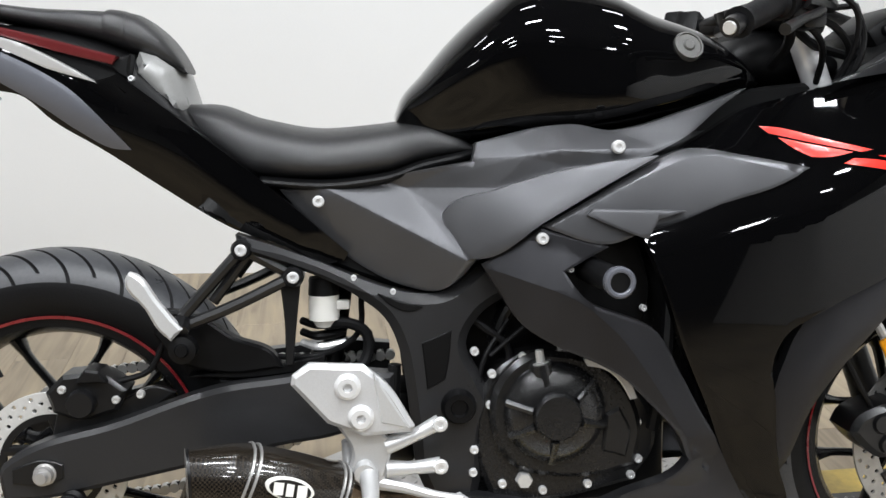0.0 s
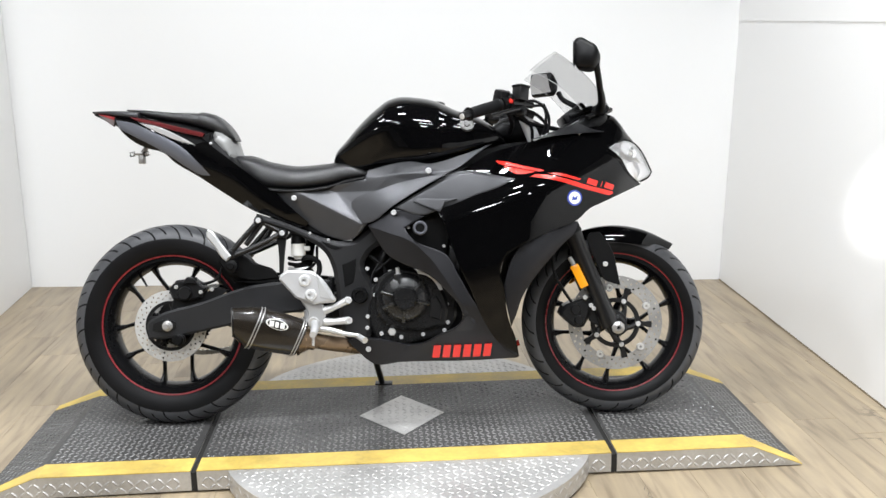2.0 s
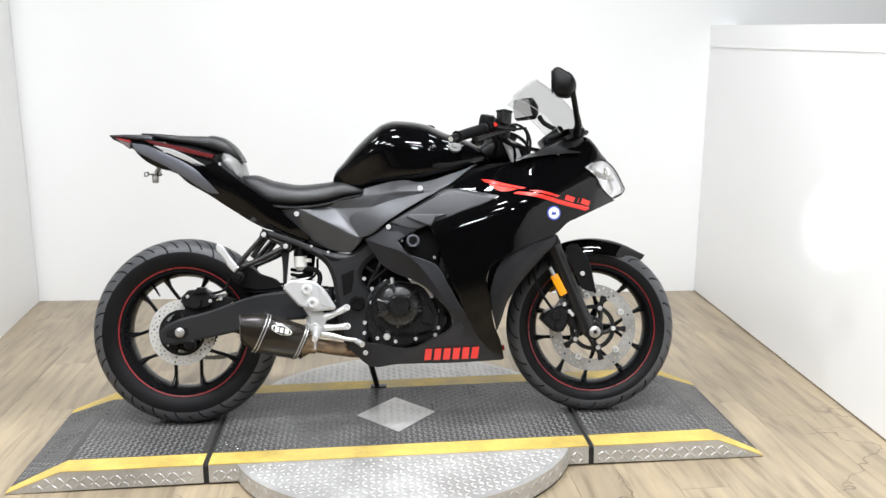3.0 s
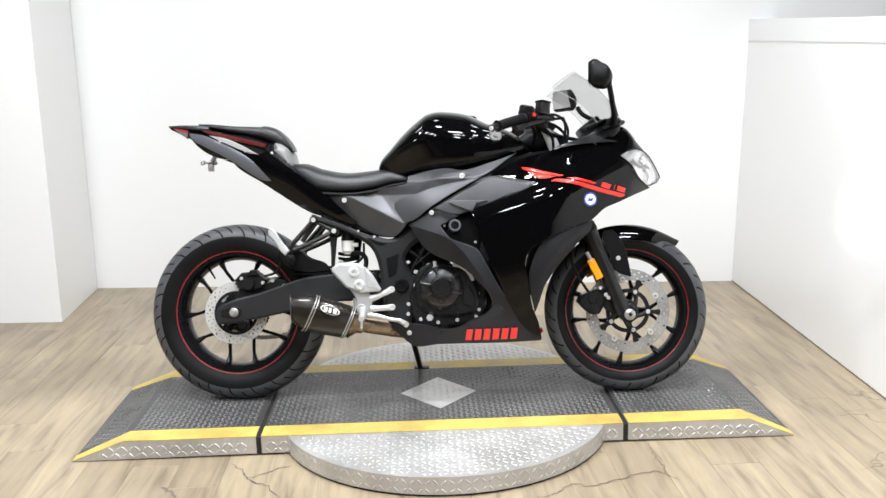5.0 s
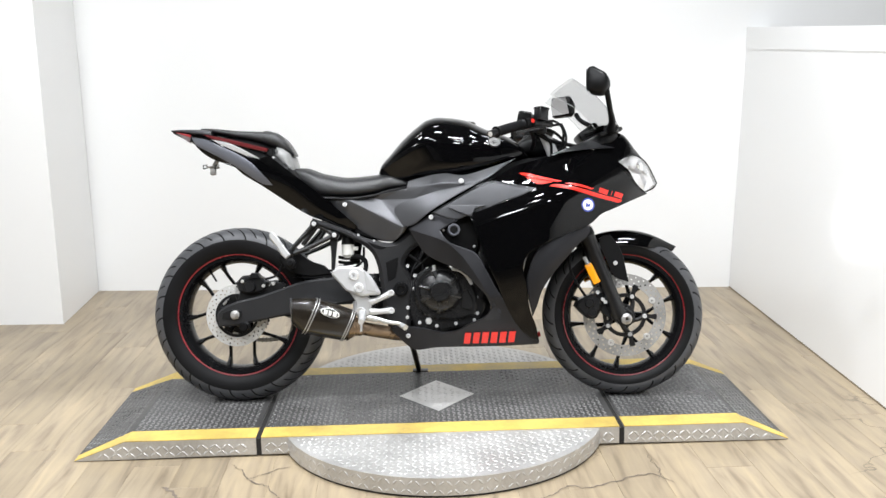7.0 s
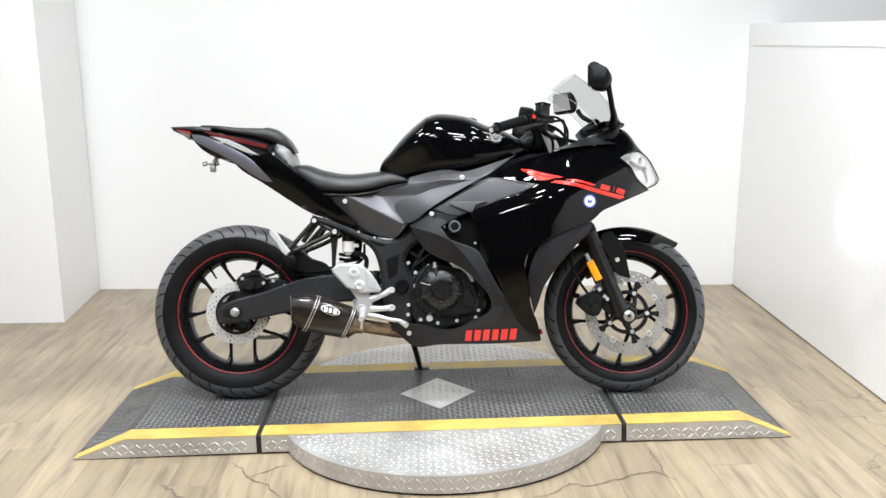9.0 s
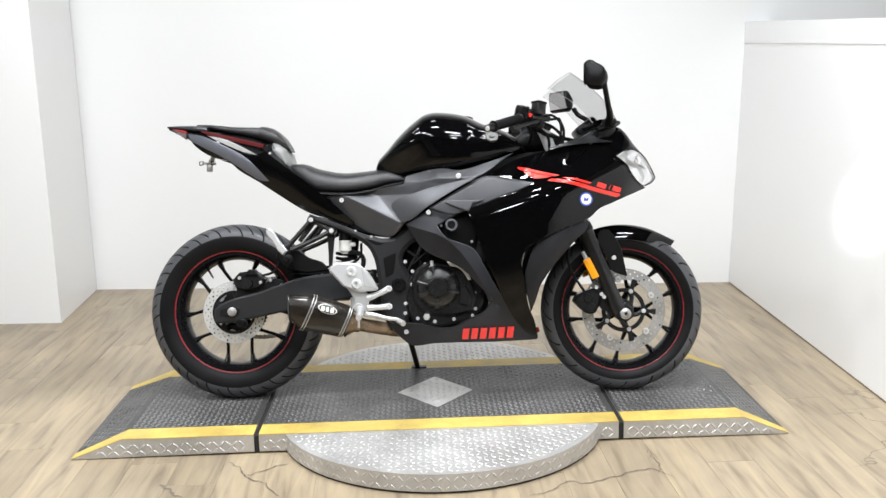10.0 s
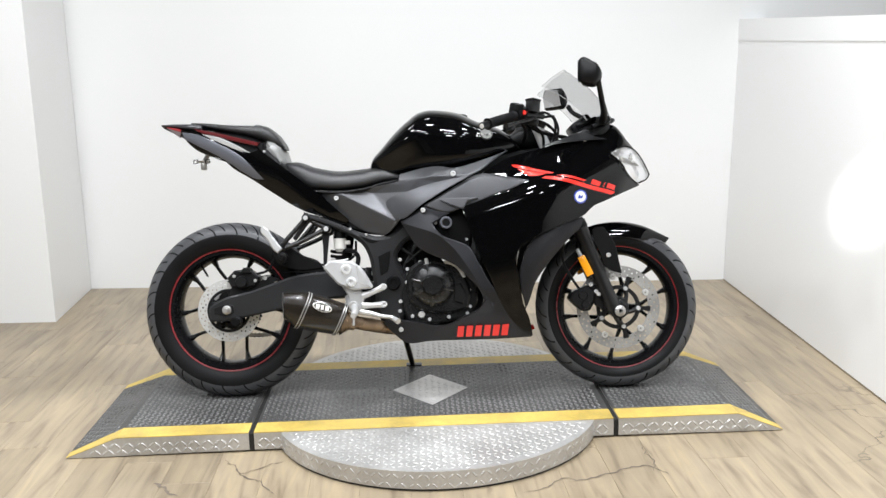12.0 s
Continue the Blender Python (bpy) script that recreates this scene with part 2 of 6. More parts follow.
def prism(base, z0, z1, bevel=0.0):
    """An upright block on a plan outline."""
    bm = bmesh.new()
    low = [bm.verts.new((x, y, z0)) for x, y in base]
    top = [bm.verts.new((x, y, z1)) for x, y in base]
    bm.faces.new(low[::-1])
    bm.faces.new(top)
    for i in range(len(base)):
        j = (i + 1) % len(base)
        bm.faces.new((low[i], low[j], top[j], top[i]))
    bmesh.ops.recalc_face_normals(bm, faces=bm.faces)
    if bevel:
        bmesh.ops.bevel(bm, geom=bm.edges[:], offset=bevel, segments=2, profile=0.5, affect="EDGES")
    return bm


def glide(points, step, closed=False, corner=45):
    """A smooth line through points, with corners kept where it turns sharply."""
    pts = [np.array(p, float) for p in points]
    n = len(pts)

    def tangent(i):
        if not closed and i in (0, n - 1):
            return None
        a, b = pts[i] - pts[i - 1], pts[(i + 1) % n] - pts[i]
        la, lb = np.linalg.norm(a), np.linalg.norm(b)
        if la < 1e-9 or lb < 1e-9 or np.degrees(np.arccos(np.clip(a @ b / la / lb, -1, 1))) > corner:
            return None
        t = a / la * lb + b / lb * la
        return t / np.linalg.norm(t)

    tangents, out = [tangent(i) for i in range(n)], []
    for i in range(n if closed else n - 1):
        p, q = pts[i], pts[(i + 1) % n]
        length = np.linalg.norm(q - p)
        way = (q - p) / max(length, 1e-9)
        ta, tb = tangents[i], tangents[(i + 1) % n]
        ta, tb = (way if ta is None else ta) * length, (way if tb is None else tb) * length
        for s in np.arange(0, 1, 1 / max(1, round(length / step))):
            if 1 - s > 1e-6:
                out.append((2 * s**3 - 3 * s**2 + 1) * p + (s**3 - 2 * s**2 + s) * ta + (3 * s**2 - 2 * s**3) * q + (s**3 - s**2) * tb)
    return out if closed else out + [pts[-1]]


def turning(outline):
    a = np.array(outline)
    b = np.roll(a, -1, 0)
    return np.sum(a[:, 0] * b[:, 1] - b[:, 0] * a[:, 1]) > 0


def shrunk(outline, d):
    """The outline moved inwards by d."""
    a = np.array(outline)
    e = np.roll(a, -1, 0) - np.roll(a, 1, 0)
    e /= np.maximum(np.linalg.norm(e, axis=1, keepdims=True), 1e-9)
    side = np.stack([-e[:, 1], e[:, 0]], 1) * (1 if turning(outline) else -1)
    return a + d * side


def inside(outline, p):
    a = np.array(outline)
    b = np.roll(a, -1, 0)
    cross = (a[:, 1] > p[1]) != (b[:, 1] > p[1])
    dy = np.where(b[:, 1] == a[:, 1], 1e-12, b[:, 1] - a[:, 1])
    return bool(np.sum(cross & (p[0] < (b[:, 0] - a[:, 0]) * (p[1] - a[:, 1]) / dy + a[:, 0])) % 2)


def clearance(outline, p):
    a = np.array(outline)
    d = np.roll(a, -1, 0) - a
    s = np.clip(((p - a) * d).sum(1) / np.maximum((d * d).sum(1), 1e-12), 0, 1)
    return np.sqrt(((a + s[:, None] * d - p) ** 2).sum(1).min())


def triangles(outline, holes=(), free=(), lines=()):
    """Triangles that fill an outline, by way of free points and along lines. Gives points, triangles."""

    pts, edges = [], []
    for loop, closed in [(outline, True), *((h, True) for h in holes), *((l, False) for l in lines)]:
        first = len(pts)
        pts += [Vector((float(p[0]), float(p[1]))) for p in loop]
        edges += [(first + i, first + i + 1) for i in range(len(loop) - 1)]
        if closed:
            edges.append((len(pts) - 1, first))
    pts += [Vector((float(p[0]), float(p[1]))) for p in free]
    got, _, faces, *_ = delaunay_2d_cdt(pts, edges, [], 0, 1e-6)
    keep = []
    for f in faces:
        mid = sum((np.array(got[i]) for i in f), np.zeros(2)) / len(f)
        if inside(outline, mid) and not any(inside(h, mid) for h in holes):
            keep.append(tuple(f))
    return [np.array(p) for p in got], keep


def plate(outline, y0, y1, bevel=0.002, holes=(), step=0.012, smooth_line=True, corner=45):
    """A plate of that outline in x and z, from y0 (its face) to y1 (its back), with eased edges."""
    line = glide(outline, step, True, corner) if smooth_line else [np.array(p, float) for p in outline]
    sign = 1 if y1 > y0 else -1
    bm = bmesh.new()
    inner = list(shrunk(line, bevel))
    hole_inner = [list(shrunk(h, -bevel)) for h in holes]
    for y, outer_line, hole_lines in ((y0, inner, hole_inner), (y1, line, [np.array(h) for h in holes])):
        pts, tris = triangles(outer_line, hole_lines)
        verts = [bm.verts.new((p[0], y, p[1])) for p in pts]
        for t in tris:
            bm.faces.new([verts[i] for i in t])
    for loop, inset in [(line, inner), *zip(holes, hole_inner)]:
        rings = [[bm.verts.new((p[0], y, p[1])) for p in ring] for y, ring in ((y0, inset), (y0 + sign * bevel, loop), (y1, loop))]
        for a, b in zip(rings, rings[1:]):
            for i in range(len(a)):
                j = (i + 1) % len(a)
                bm.faces.new((a[i], a[j], b[j], b[i]))
    bmesh.ops.remove_doubles(bm, verts=bm.verts, dist=1e-5)
    bmesh.ops.recalc_face_normals(bm, faces=bm.faces)
    return bm


def circle(x, z, r, n=16, turn=0.0):
    return [np.array((x + r * math.cos(2 * math.pi * i / n + turn), z + r * math.sin(2 * math.pi * i / n + turn))) for i in range(n)]


def lathe(profile, segments=48, at=(0, 0, 0), closed=False):
    """Turns a profile of (radius, y) about an axis along y through a place."""
    bm = bmesh.new()
    rings = []
    for r, y in profile:
        if r < 1e-6:
            rings.append([bm.verts.new((at[0], at[1] + y, at[2]))])
        else:
            rings.append([bm.verts.new((at[0] + r * math.cos(2 * math.pi * i / segments), at[1] + y, at[2] + r * math.sin(2 * math.pi * i / segments))) for i in range(segments)])
    pairs = list(zip(rings, rings[1:])) + ([(rings[-1], rings[0])] if closed else [])
    for a, b in pairs:
        for i in range(segments):
            j = (i + 1) % segments
            quad = [a[i % len(a)], a[j % len(a)], b[j % len(b)], b[i % len(b)]]
            quad = list(dict.fromkeys(quad))
            if len(quad) > 2:
                bm.faces.new(quad)
    bmesh.ops.recalc_face_normals(bm, faces=bm.faces)
    return bm


def tube(points, radius, segments=12, step=0.012, flat=1.0, corner=75):
    """A rod along a smooth line; radius is one number or one for each point; flat squeezes it across y."""
    pts = glide(points, step, False, corner)
    given = np.array([np.array(p, float) for p in points])
    along = np.r_[0, np.cumsum(np.linalg.norm(np.diff(given, axis=0), axis=1))]
    mine = np.r_[0, np.cumsum(np.linalg.norm(np.diff(np.array(pts), axis=0), axis=1))] * along[-1]
    mine /= max(mine[-1] / along[-1], 1e-9)
    radii = np.interp(mine, along, np.full(len(points), radius) if np.isscalar(radius) else radius)
    bm, rings, side = bmesh.new(), [], None
    for i, p in enumerate(pts):
        way = Vector(pts[min(i + 1, len(pts) - 1)] - pts[max(i - 1, 0)]).normalized()
        if side is None:
            side = way.cross(Vector((0, 1, 0)))
            if side.length < 0.1:
                side = way.cross(Vector((0, 0, 1)))
        side = (side - way * side.dot(way)).normalized()
        up = way.cross(side)
        rings.append([bm.verts.new(Vector(p) + float(radii[i]) * (side * math.cos(a) + up * math.sin(a) * flat)) for a in (2 * math.pi * k / segments for k in range(segments))])
    for a, b in zip(rings, rings[1:]):
        for i in range(segments):
            j = (i + 1) % segments
            bm.faces.new((a[i], a[j], b[j], b[i]))
    bm.faces.new(rings[0][::-1])
    bm.faces.new(rings[-1])
    bmesh.ops.recalc_face_normals(bm, faces=bm.faces)
    return bm


def joined(*shapes):
    out = bmesh.new()
    for s in shapes:
        me = bpy.data.meshes.new("piece")
        s.to_mesh(me)
        s.free()
        out.from_mesh(me)
        bpy.data.meshes.remove(me)
    return out


def moved(bm, m):
    bm.transform(m)
    return bm


def fair(xs, ys, x):
    """A smooth curve through (xs, ys), at x, with no overshoot."""
    xs, ys = np.array(xs, float), np.array(ys, float)
    d = np.diff(ys) / np.diff(xs)
    m = np.r_[d[0], [0 if a * b <= 0 else 2 * a * b / (a + b) for a, b in zip(d, d[1:])], d[-1]]
    i = int(np.clip(np.searchsorted(xs, x) - 1, 0, len(xs) - 2))
    h = xs[i + 1] - xs[i]
    s = np.clip((x - xs[i]) / h, 0, 1)
    return float((2 * s**3 - 3 * s**2 + 1) * ys[i] + (s**3 - 2 * s**2 + s) * h * m[i] + (3 * s**2 - 2 * s**3) * ys[i + 1] + (s**3 - s**2) * h * m[i + 1])


def loft(stations, count=40, ring=36, lower=2.5, upper=2.5, tuck=None):
    """A closed body along x. stations: (x, top, bottom, half width); lower and upper set how square its halves are;
    tuck(x, s) scales the width at height s of the section."""
    xs, tops, lows, halves = (np.array(c, float) for c in zip(*stations))
    bm, rings = bmesh.new(), []
    for x in np.linspace(xs[0], xs[-1], count):
        top, low, half = (fair(xs, c, x) for c in (tops, lows, halves))
        mid, r = (top + low) / 2, []
        for k in range(ring):
            a = 2 * math.pi * k / ring
            e = 2 / (upper if math.sin(a) > 0 else lower)
            y = half * math.copysign(abs(math.cos(a)) ** e, math.cos(a))
            z = mid + (top - low) / 2 * math.copysign(abs(math.sin(a)) ** e, math.sin(a))
            if tuck:
                y *= tuck(x, (z - low) / max(top - low, 1e-6))
            r.append(bm.verts.new((x, y, z)))
        rings.append(r)
    for a, b in zip(rings, rings[1:]):
        for i in range(ring):
            j = (i + 1) % ring
            bm.faces.new((a[i], a[j], b[j], b[i]))
    bm.faces.new(rings[0][::-1])
    bm.faces.new(rings[-1])
    bmesh.ops.recalc_face_normals(bm, faces=bm.faces)
    return bm


# ---- the room ----
def structure(name, bm, mat, label="", smooth=0):
    return tagged(part(name, bm, mat, None, label, smooth), label, kind="structure")


BACK_L, BACK_R, SIDE_R = (-1.899, 2.157), (1.691, 1.832), (1.60, -1.40)
structure("wall_north", prism([(-5.0, 2.438), (-1.899, 2.157), (1.691, 1.832), (5.0, 1.532), (5.0, 1.68), (-5.0, 2.58)], 0, 4.2), WALL, "plain white painted back wall")
structure("wall_west_pier", prism([(-1.846, 1.421), (-1.8985, 2.152), (-5.0, 2.43), (-5.0, 1.60)], 0, 4.2), WALL, "white painted wall pier standing out from the back wall")
EAST = [(1.691, 1.827), (1.49, -5.2), (1.60, -5.2), (1.80, 1.817)]


def sloping(base, low, high):
    """A block on a plan outline whose lower and upper faces fall towards the front."""
    bm = prism(base, 0, 1)
    for v in bm.verts:
        v.co.z = (high if v.co.z > 0.5 else low)(v.co.y)
        v.co.x += 0.035 * v.co.z
    return bm


structure("wall_east", sloping(EAST, lambda y: 0, lambda y: 1.272 + 0.019 * y), WALL, "low white side wall with a flat cap")
structure("trim", sloping([(1.687, 1.826), (1.486, -5.2), (1.61, -5.2), (1.81, 1.814)], lambda y: 1.268 + 0.019 * y, lambda y: 1.359 + 0.030 * y), WALL, "white cap board on the low side wall")
structure("wall_far", prism([(4.9, 1.53), (4.9, -9.2), (5.0, -9.2), (5.0, 1.53)], 0, 4.2), WALL, "plain wall beyond the low side wall")
# West and south walls and ceiling are unseen, toned to shape the reflections.
structure("wall_west", box((-5.1, -9.2, 0), (-5.0, 1.5, 4.2)), WALL, "unseen plain white wall added at the left")
structure("wall_south", box((-5.1, -9.4, 0), (5.1, -9.2, 4.2)), CEILING, "unseen dark wall added behind the stand")
structure("ceiling", box((-5.1, -9.4, 4.2), (5.1, 2.9, 4.3)), CEILING, "unseen dark ceiling added overhead")
# The shadow gap where wall meets floor is drawn as a brown strip.
structure("foot_line", prism([(1.6885, 1.826), (1.4875, -5.2), (1.4895, -5.2), (1.6905, 1.826)], 0.0, 0.006), FLOOR_BASE, "thin brown strip for the shadow gap at the side wall's foot")

floor = structure("floor", box((-5.1, -9.4, -0.06), (5.1, 2.6, -0.0015)), FLOOR_BASE, "oak-look vinyl board floor, scuffed")


def floor_crack(line, wide, seed):
    """A worn, wandering seam in the vinyl: a thin dark sheet that swells and thins along its way."""
    rng, bm, last = random.Random(seed), bmesh.new(), None
    pts = glide([(x, y, 0.0016) for x, y in line], 0.012, corner=80)
    for i, p in enumerate(pts):
        p = Vector(p)
        run = Vector(pts[min(i + 1, len(pts) - 1)]) - Vector(pts[max(i - 1, 0)])
        side = Vector((-run.y, run.x, 0)).normalized()
        p += side * rng.uniform(-0.006, 0.006)
        half = wide * rng.uniform(0.25, 1.0) * math.sin(math.pi * (i + 0.4) / (len(pts) - 0.2)) ** 0.4
        pair = [bm.verts.new(p + side * half), bm.verts.new(p - side * half)]
        if last:
            bm.faces.new((last[0], last[1], pair[1], pair[0]))
        last = pair
    bmesh.ops.recalc_face_normals(bm, faces=bm.faces)
    return part("floor_crack", bm, CRACK, floor, "dark worn crack in the vinyl", 0)


floor_crack([(-0.661, -0.421), (-0.622, -0.479), (-0.598, -0.534), (-0.571, -0.57), (-0.532, -0.591), (-0.504, -0.642), (-0.473, -0.695)], 0.0035, 3)
floor_crack([(-0.849, -0.582), (-0.823, -0.604), (-0.792, -0.646), (-0.757, -0.68)], 0.009, 5)
floor_crack([(-0.598, -0.534), (-0.56, -0.52), (-0.51, -0.47), (-0.47, -0.455)], 0.003, 8)
floor_crack([(0.265, -0.753), (0.357, -0.707), (0.40, -0.661), (0.433, -0.681), (0.518, -0.655), (0.609, -0.612), (0.664, -0.599), (0.72, -0.663)], 0.0045, 7)
floor_crack([(0.689, -0.451), (0.686, -0.509), (0.697, -0.555), (0.68, -0.637)], 0.0025, 9)

# ---- the turntable with its ramps ----
H = 0.066
DECK_Y, EDGE_Y = 0.275, 0.362
turntable = thing("turntable_stand", "low display turntable with black tread-plate deck, yellow edges and end ramps", "display stand")


def lozenge(length=0.026, width=0.0075, height=0.0022):
    """One raised bar of tread plate: points of a pointed bar, lying along x."""
    l, w = length / 2, width / 2
    base = [(-l, 0), (-l * 0.5, -w), (l * 0.5, -w), (l, 0), (l * 0.5, w), (-l * 0.5, w)]
    top = [(-l * 0.6, 0), (-l * 0.3, -w * 0.4), (l * 0.3, -w * 0.4), (l * 0.6, 0), (l * 0.3, w * 0.4), (-l * 0.3, w * 0.4)]
    return [(x, y, 0.0) for x, y in base] + [(x, y, height) for x, y in top]


def treads(places, size=1.0, rise=1.0):
    """Many raised bars in one mesh. places: poses whose z is the plate's normal."""
    shape, verts, faces = [Vector((p[0], p[1], p[2] * rise)) * size for p in lozenge()], [], []
    for m in places:
        first = len(verts)
        verts += [m @ p for p in shape]
        faces += [(first + i, first + (i + 1) % 6, first + 6 + (i + 1) % 6, first + 6 + i) for i in range(6)]
        faces.append(tuple(first + 6 + i for i in range(6)))
    me = bpy.data.meshes.new("tread_relief")
    me.from_pydata(verts, [], faces)
    return me


def tread_grid(x0, x1, y0, y1, z, pitch, keep=None, turn=45):
    out = []
    for i in range(int((x1 - x0) / pitch)):
        for j in range(int((y1 - y0) / pitch)):
            x, y = x0 + (i + 0.5) * pitch, y0 + (j + 0.5) * pitch
            zz = z(x, y) if callable(z) else z
            if keep is None or keep(x, y):
                out.append(pose(x, y, zz, 0, 0, turn if (i + j) % 2 else -turn))
    return out


def slab(name, x0, x1, ramp, mat, label):
    """A deck section, level from x0 to x1 and, where ramp is given, sloping from x1 down to the floor at ramp."""
    line = [(x0, 0.007), (x0, H), (x1, H)] + ([(ramp, 0.004), (ramp, 0.002)] if ramp else [(x1, 0.007)])
    bm = plate(line, -EDGE_Y, EDGE_Y, 0.0008, step=5, smooth_line=False)
    return part(name, bm, mat, turntable, label, 20)


SECTIONS = ((-0.575, 0.612, None), (-0.592, -1.02, -1.19), (0.629, 1.03, 1.182))
for x0, x1, ramp in SECTIONS:
    deck = slab("deck_section", x0, x1, ramp, TREAD_PLATE, "bright tread-plate deck section with black top and yellow edges")
    lo, hi = min(x0, x1), max(x0, x1)
    part("deck_surface", box((lo, -DECK_Y, H - 0.001), (hi, DECK_Y, H + 0.0012)), DECK, deck, "scuffed black deck paint")
    edge_in, edge_out = DECK_Y, EDGE_Y + 0.0006
    for s in (-1, 1):
        y0, y1 = sorted((s * edge_in, s * edge_out))
        part("yellow_edge", box((lo, y0, H - 0.001), (hi, y1, H + 0.0014)), YELLOW, deck, "chipped yellow edge paint")
    if ramp:
        def on_slope(y_pairs, lift):
            """A thin sheet on the slope: y at its upper end and at its foot."""
            (a0, a1), (b0, b1) = y_pairs
            bm = bmesh.new()
            v = [bm.verts.new(p) for p in ((x1, a0, H + lift), (x1, a1, H + lift), (ramp, b1, 0.004 + lift), (ramp, b0, 0.004 + lift))]
            w = [bm.verts.new(p.co - Vector((0, 0, 0.0018))) for p in v]
            bm.faces.new(v), bm.faces.new(w[::-1])
            for i in range(4):
                bm.faces.new((v[i], v[(i + 1) % 4], w[(i + 1) % 4], w[i]))
            bmesh.ops.recalc_face_normals(bm, faces=bm.faces)
            return bm
        part("deck_surface", on_slope(((-DECK_Y, DECK_Y), (-EDGE_Y + 0.045, EDGE_Y - 0.045)), 0.0012), DECK, deck, "scuffed black ramp paint", 0)
        for s in (-1, 1):
            part("yellow_edge", on_slope(((s * DECK_Y, s * edge_out), (s * (EDGE_Y - 0.045), s * edge_out)), 0.0014), YELLOW, deck, "chipped yellow edge paint", 0)
        slope = math.degrees(math.atan2(H - 0.004, abs(ramp - x1)))
        lean = pose(0, 0, 0, 0, slope if ramp > x1 else -slope, 0)
        run = lambda x, y: H + 0.001 - (H - 0.004) * abs(x - x1) / abs(ramp - x1)
        a, b = sorted((x1, ramp))
        bars = [Matrix.Translation(m.translation) @ lean @ m.to_3x3().to_4x4() for m in tread_grid(a + 0.004, b - 0.004, -0.29, 0.29, run, 0.0185)]
        tagged(part("tread_relief", treads(bars, 0.76), WORN_GLINT, deck, "raised tread bars", 0), kind="stuff")
    plain = (lambda x, y: abs(x - 0.014) / 0.145 + abs(y + 0.004) / 0.175 > 1.0) if not ramp else None
    tagged(part("tread_relief", treads(tread_grid(lo + 0.005, hi - 0.005, -0.272, 0.272, H + 0.001, 0.0185, plain), 0.76), WORN_GLINT, deck, "raised tread bars", 0), kind="stuff")
    sides = []
    for s in (-1, 1):
        face = pose(0, 0, 0, 90 if s < 0 else -90, 0, 0)
        for m in tread_grid(min(lo, ramp or lo) + 0.01, max(hi, ramp or hi) - 0.01, 0.006, H - 0.005, 0, 0.0215):
            x, z = m.translation.x, m.translation.y
            over = max(0.0, abs(x) - abs(x1)) if ramp else 0.0
            if z < H - 0.011 - over * (H / 0.165):
                sides.append(Matrix.Translation((x, s * EDGE_Y, z)) @ face @ m.to_3x3().to_4x4())
    tagged(part("tread_relief", treads(sides, 0.98, 0.95), TREAD_PLATE, deck, "raised bars on the bright skirt", 0), kind="stuff")
part("hinge_gap", box((-0.592, -EDGE_Y + 0.004, 0.004), (-0.575, EDGE_Y - 0.004, H - 0.006)), DARK_GAP, turntable, "dark gap between the sections")
part("hinge_gap", box((0.612, -EDGE_Y + 0.004, 0.004), (0.629, EDGE_Y - 0.004, H - 0.006)), DARK_GAP, turntable, "dark gap between the sections")

# the round plate under the deck: two half discs
DISC_R, DISC_F, DISC_B, DISC_X = 0.552, -0.168, 0.115, 0.03
rim_line = [(DISC_X + DISC_R * math.cos(a), DISC_F + DISC_R * math.sin(a)) for a in np.linspace(math.pi, 2 * math.pi, 49)]
rim_line += [(DISC_X + DISC_R * math.cos(a), DISC_B + DISC_R * math.sin(a)) for a in np.linspace(0, math.pi, 49)]
disc = part("turntable_disc", prism(rim_line, 0.008, H - 0.003), TREAD_PLATE, turntable, "bright aluminium tread-plate disc", 30)

# Near-black foot deepens the contact shadow below the disc.
part("base_shade", prism(shrunk(rim_line, 0.005), 0.0, 0.009), DARK_GAP, disc, "dark foot that draws the shadow under the disc")


def on_disc(x, y):
    cy = DISC_F if y < 0 else DISC_B
    return math.hypot(x - DISC_X, y - cy) < DISC_R - 0.02 and abs(y) > EDGE_Y + 0.012


bars = tread_grid(-0.6, 0.66, -0.75, 0.70, H - 0.003, 0.0225, on_disc)
for a in np.arange(math.pi, 2 * math.pi, 0.0235 / DISC_R):
    for k, z in enumerate((0.018, 0.046)):
        out = Matrix.Translation((DISC_X + DISC_R * math.cos(a), DISC_F + DISC_R * math.sin(a), z)) @ pose(0, 0, 0, 90, 0, math.degrees(a) + 90)
        bars.append(out @ pose(0, 0, 0, 0, 0, 45 if (round(a * DISC_R / 0.0235) + k) % 2 else -45))
tagged(part("tread_relief", treads(bars, 0.88, 0.85), TREAD_PLATE, disc, "raised bars on bright plate", 0), kind="stuff")

# the bright diamond set into the middle of the deck
diamond_line = [(-0.123, -0.003), (0.017, -0.170), (0.150, -0.003), (0.015, 0.163)]
diamond = part("diamond_plate", prism(diamond_line, H - 0.001, H + 0.003, 0.0008), TREAD_PLATE, turntable, "bright diamond-shaped tread plate screwed to the deck", 20)
inset = tread_grid(-0.11, 0.14, -0.15, 0.15, H + 0.003, 0.024, lambda x, y: abs(x - 0.014) / 0.118 + abs(y + 0.004) / 0.145 < 1.0)
tagged(part("tread_relief", treads(inset, 0.85, 0.8), TREAD_PLATE, diamond, "raised bars", 0), kind="stuff")
for x, y in ((-0.108, -0.003), (0.135, -0.003)):
    part("screw", moved(lathe([(0, 0), (0.004, 0), (0.003, 0.0025), (0, 0.003)], 10), pose(x, y, H + 0.003, 90, 0, 0)), STEEL, diamond)
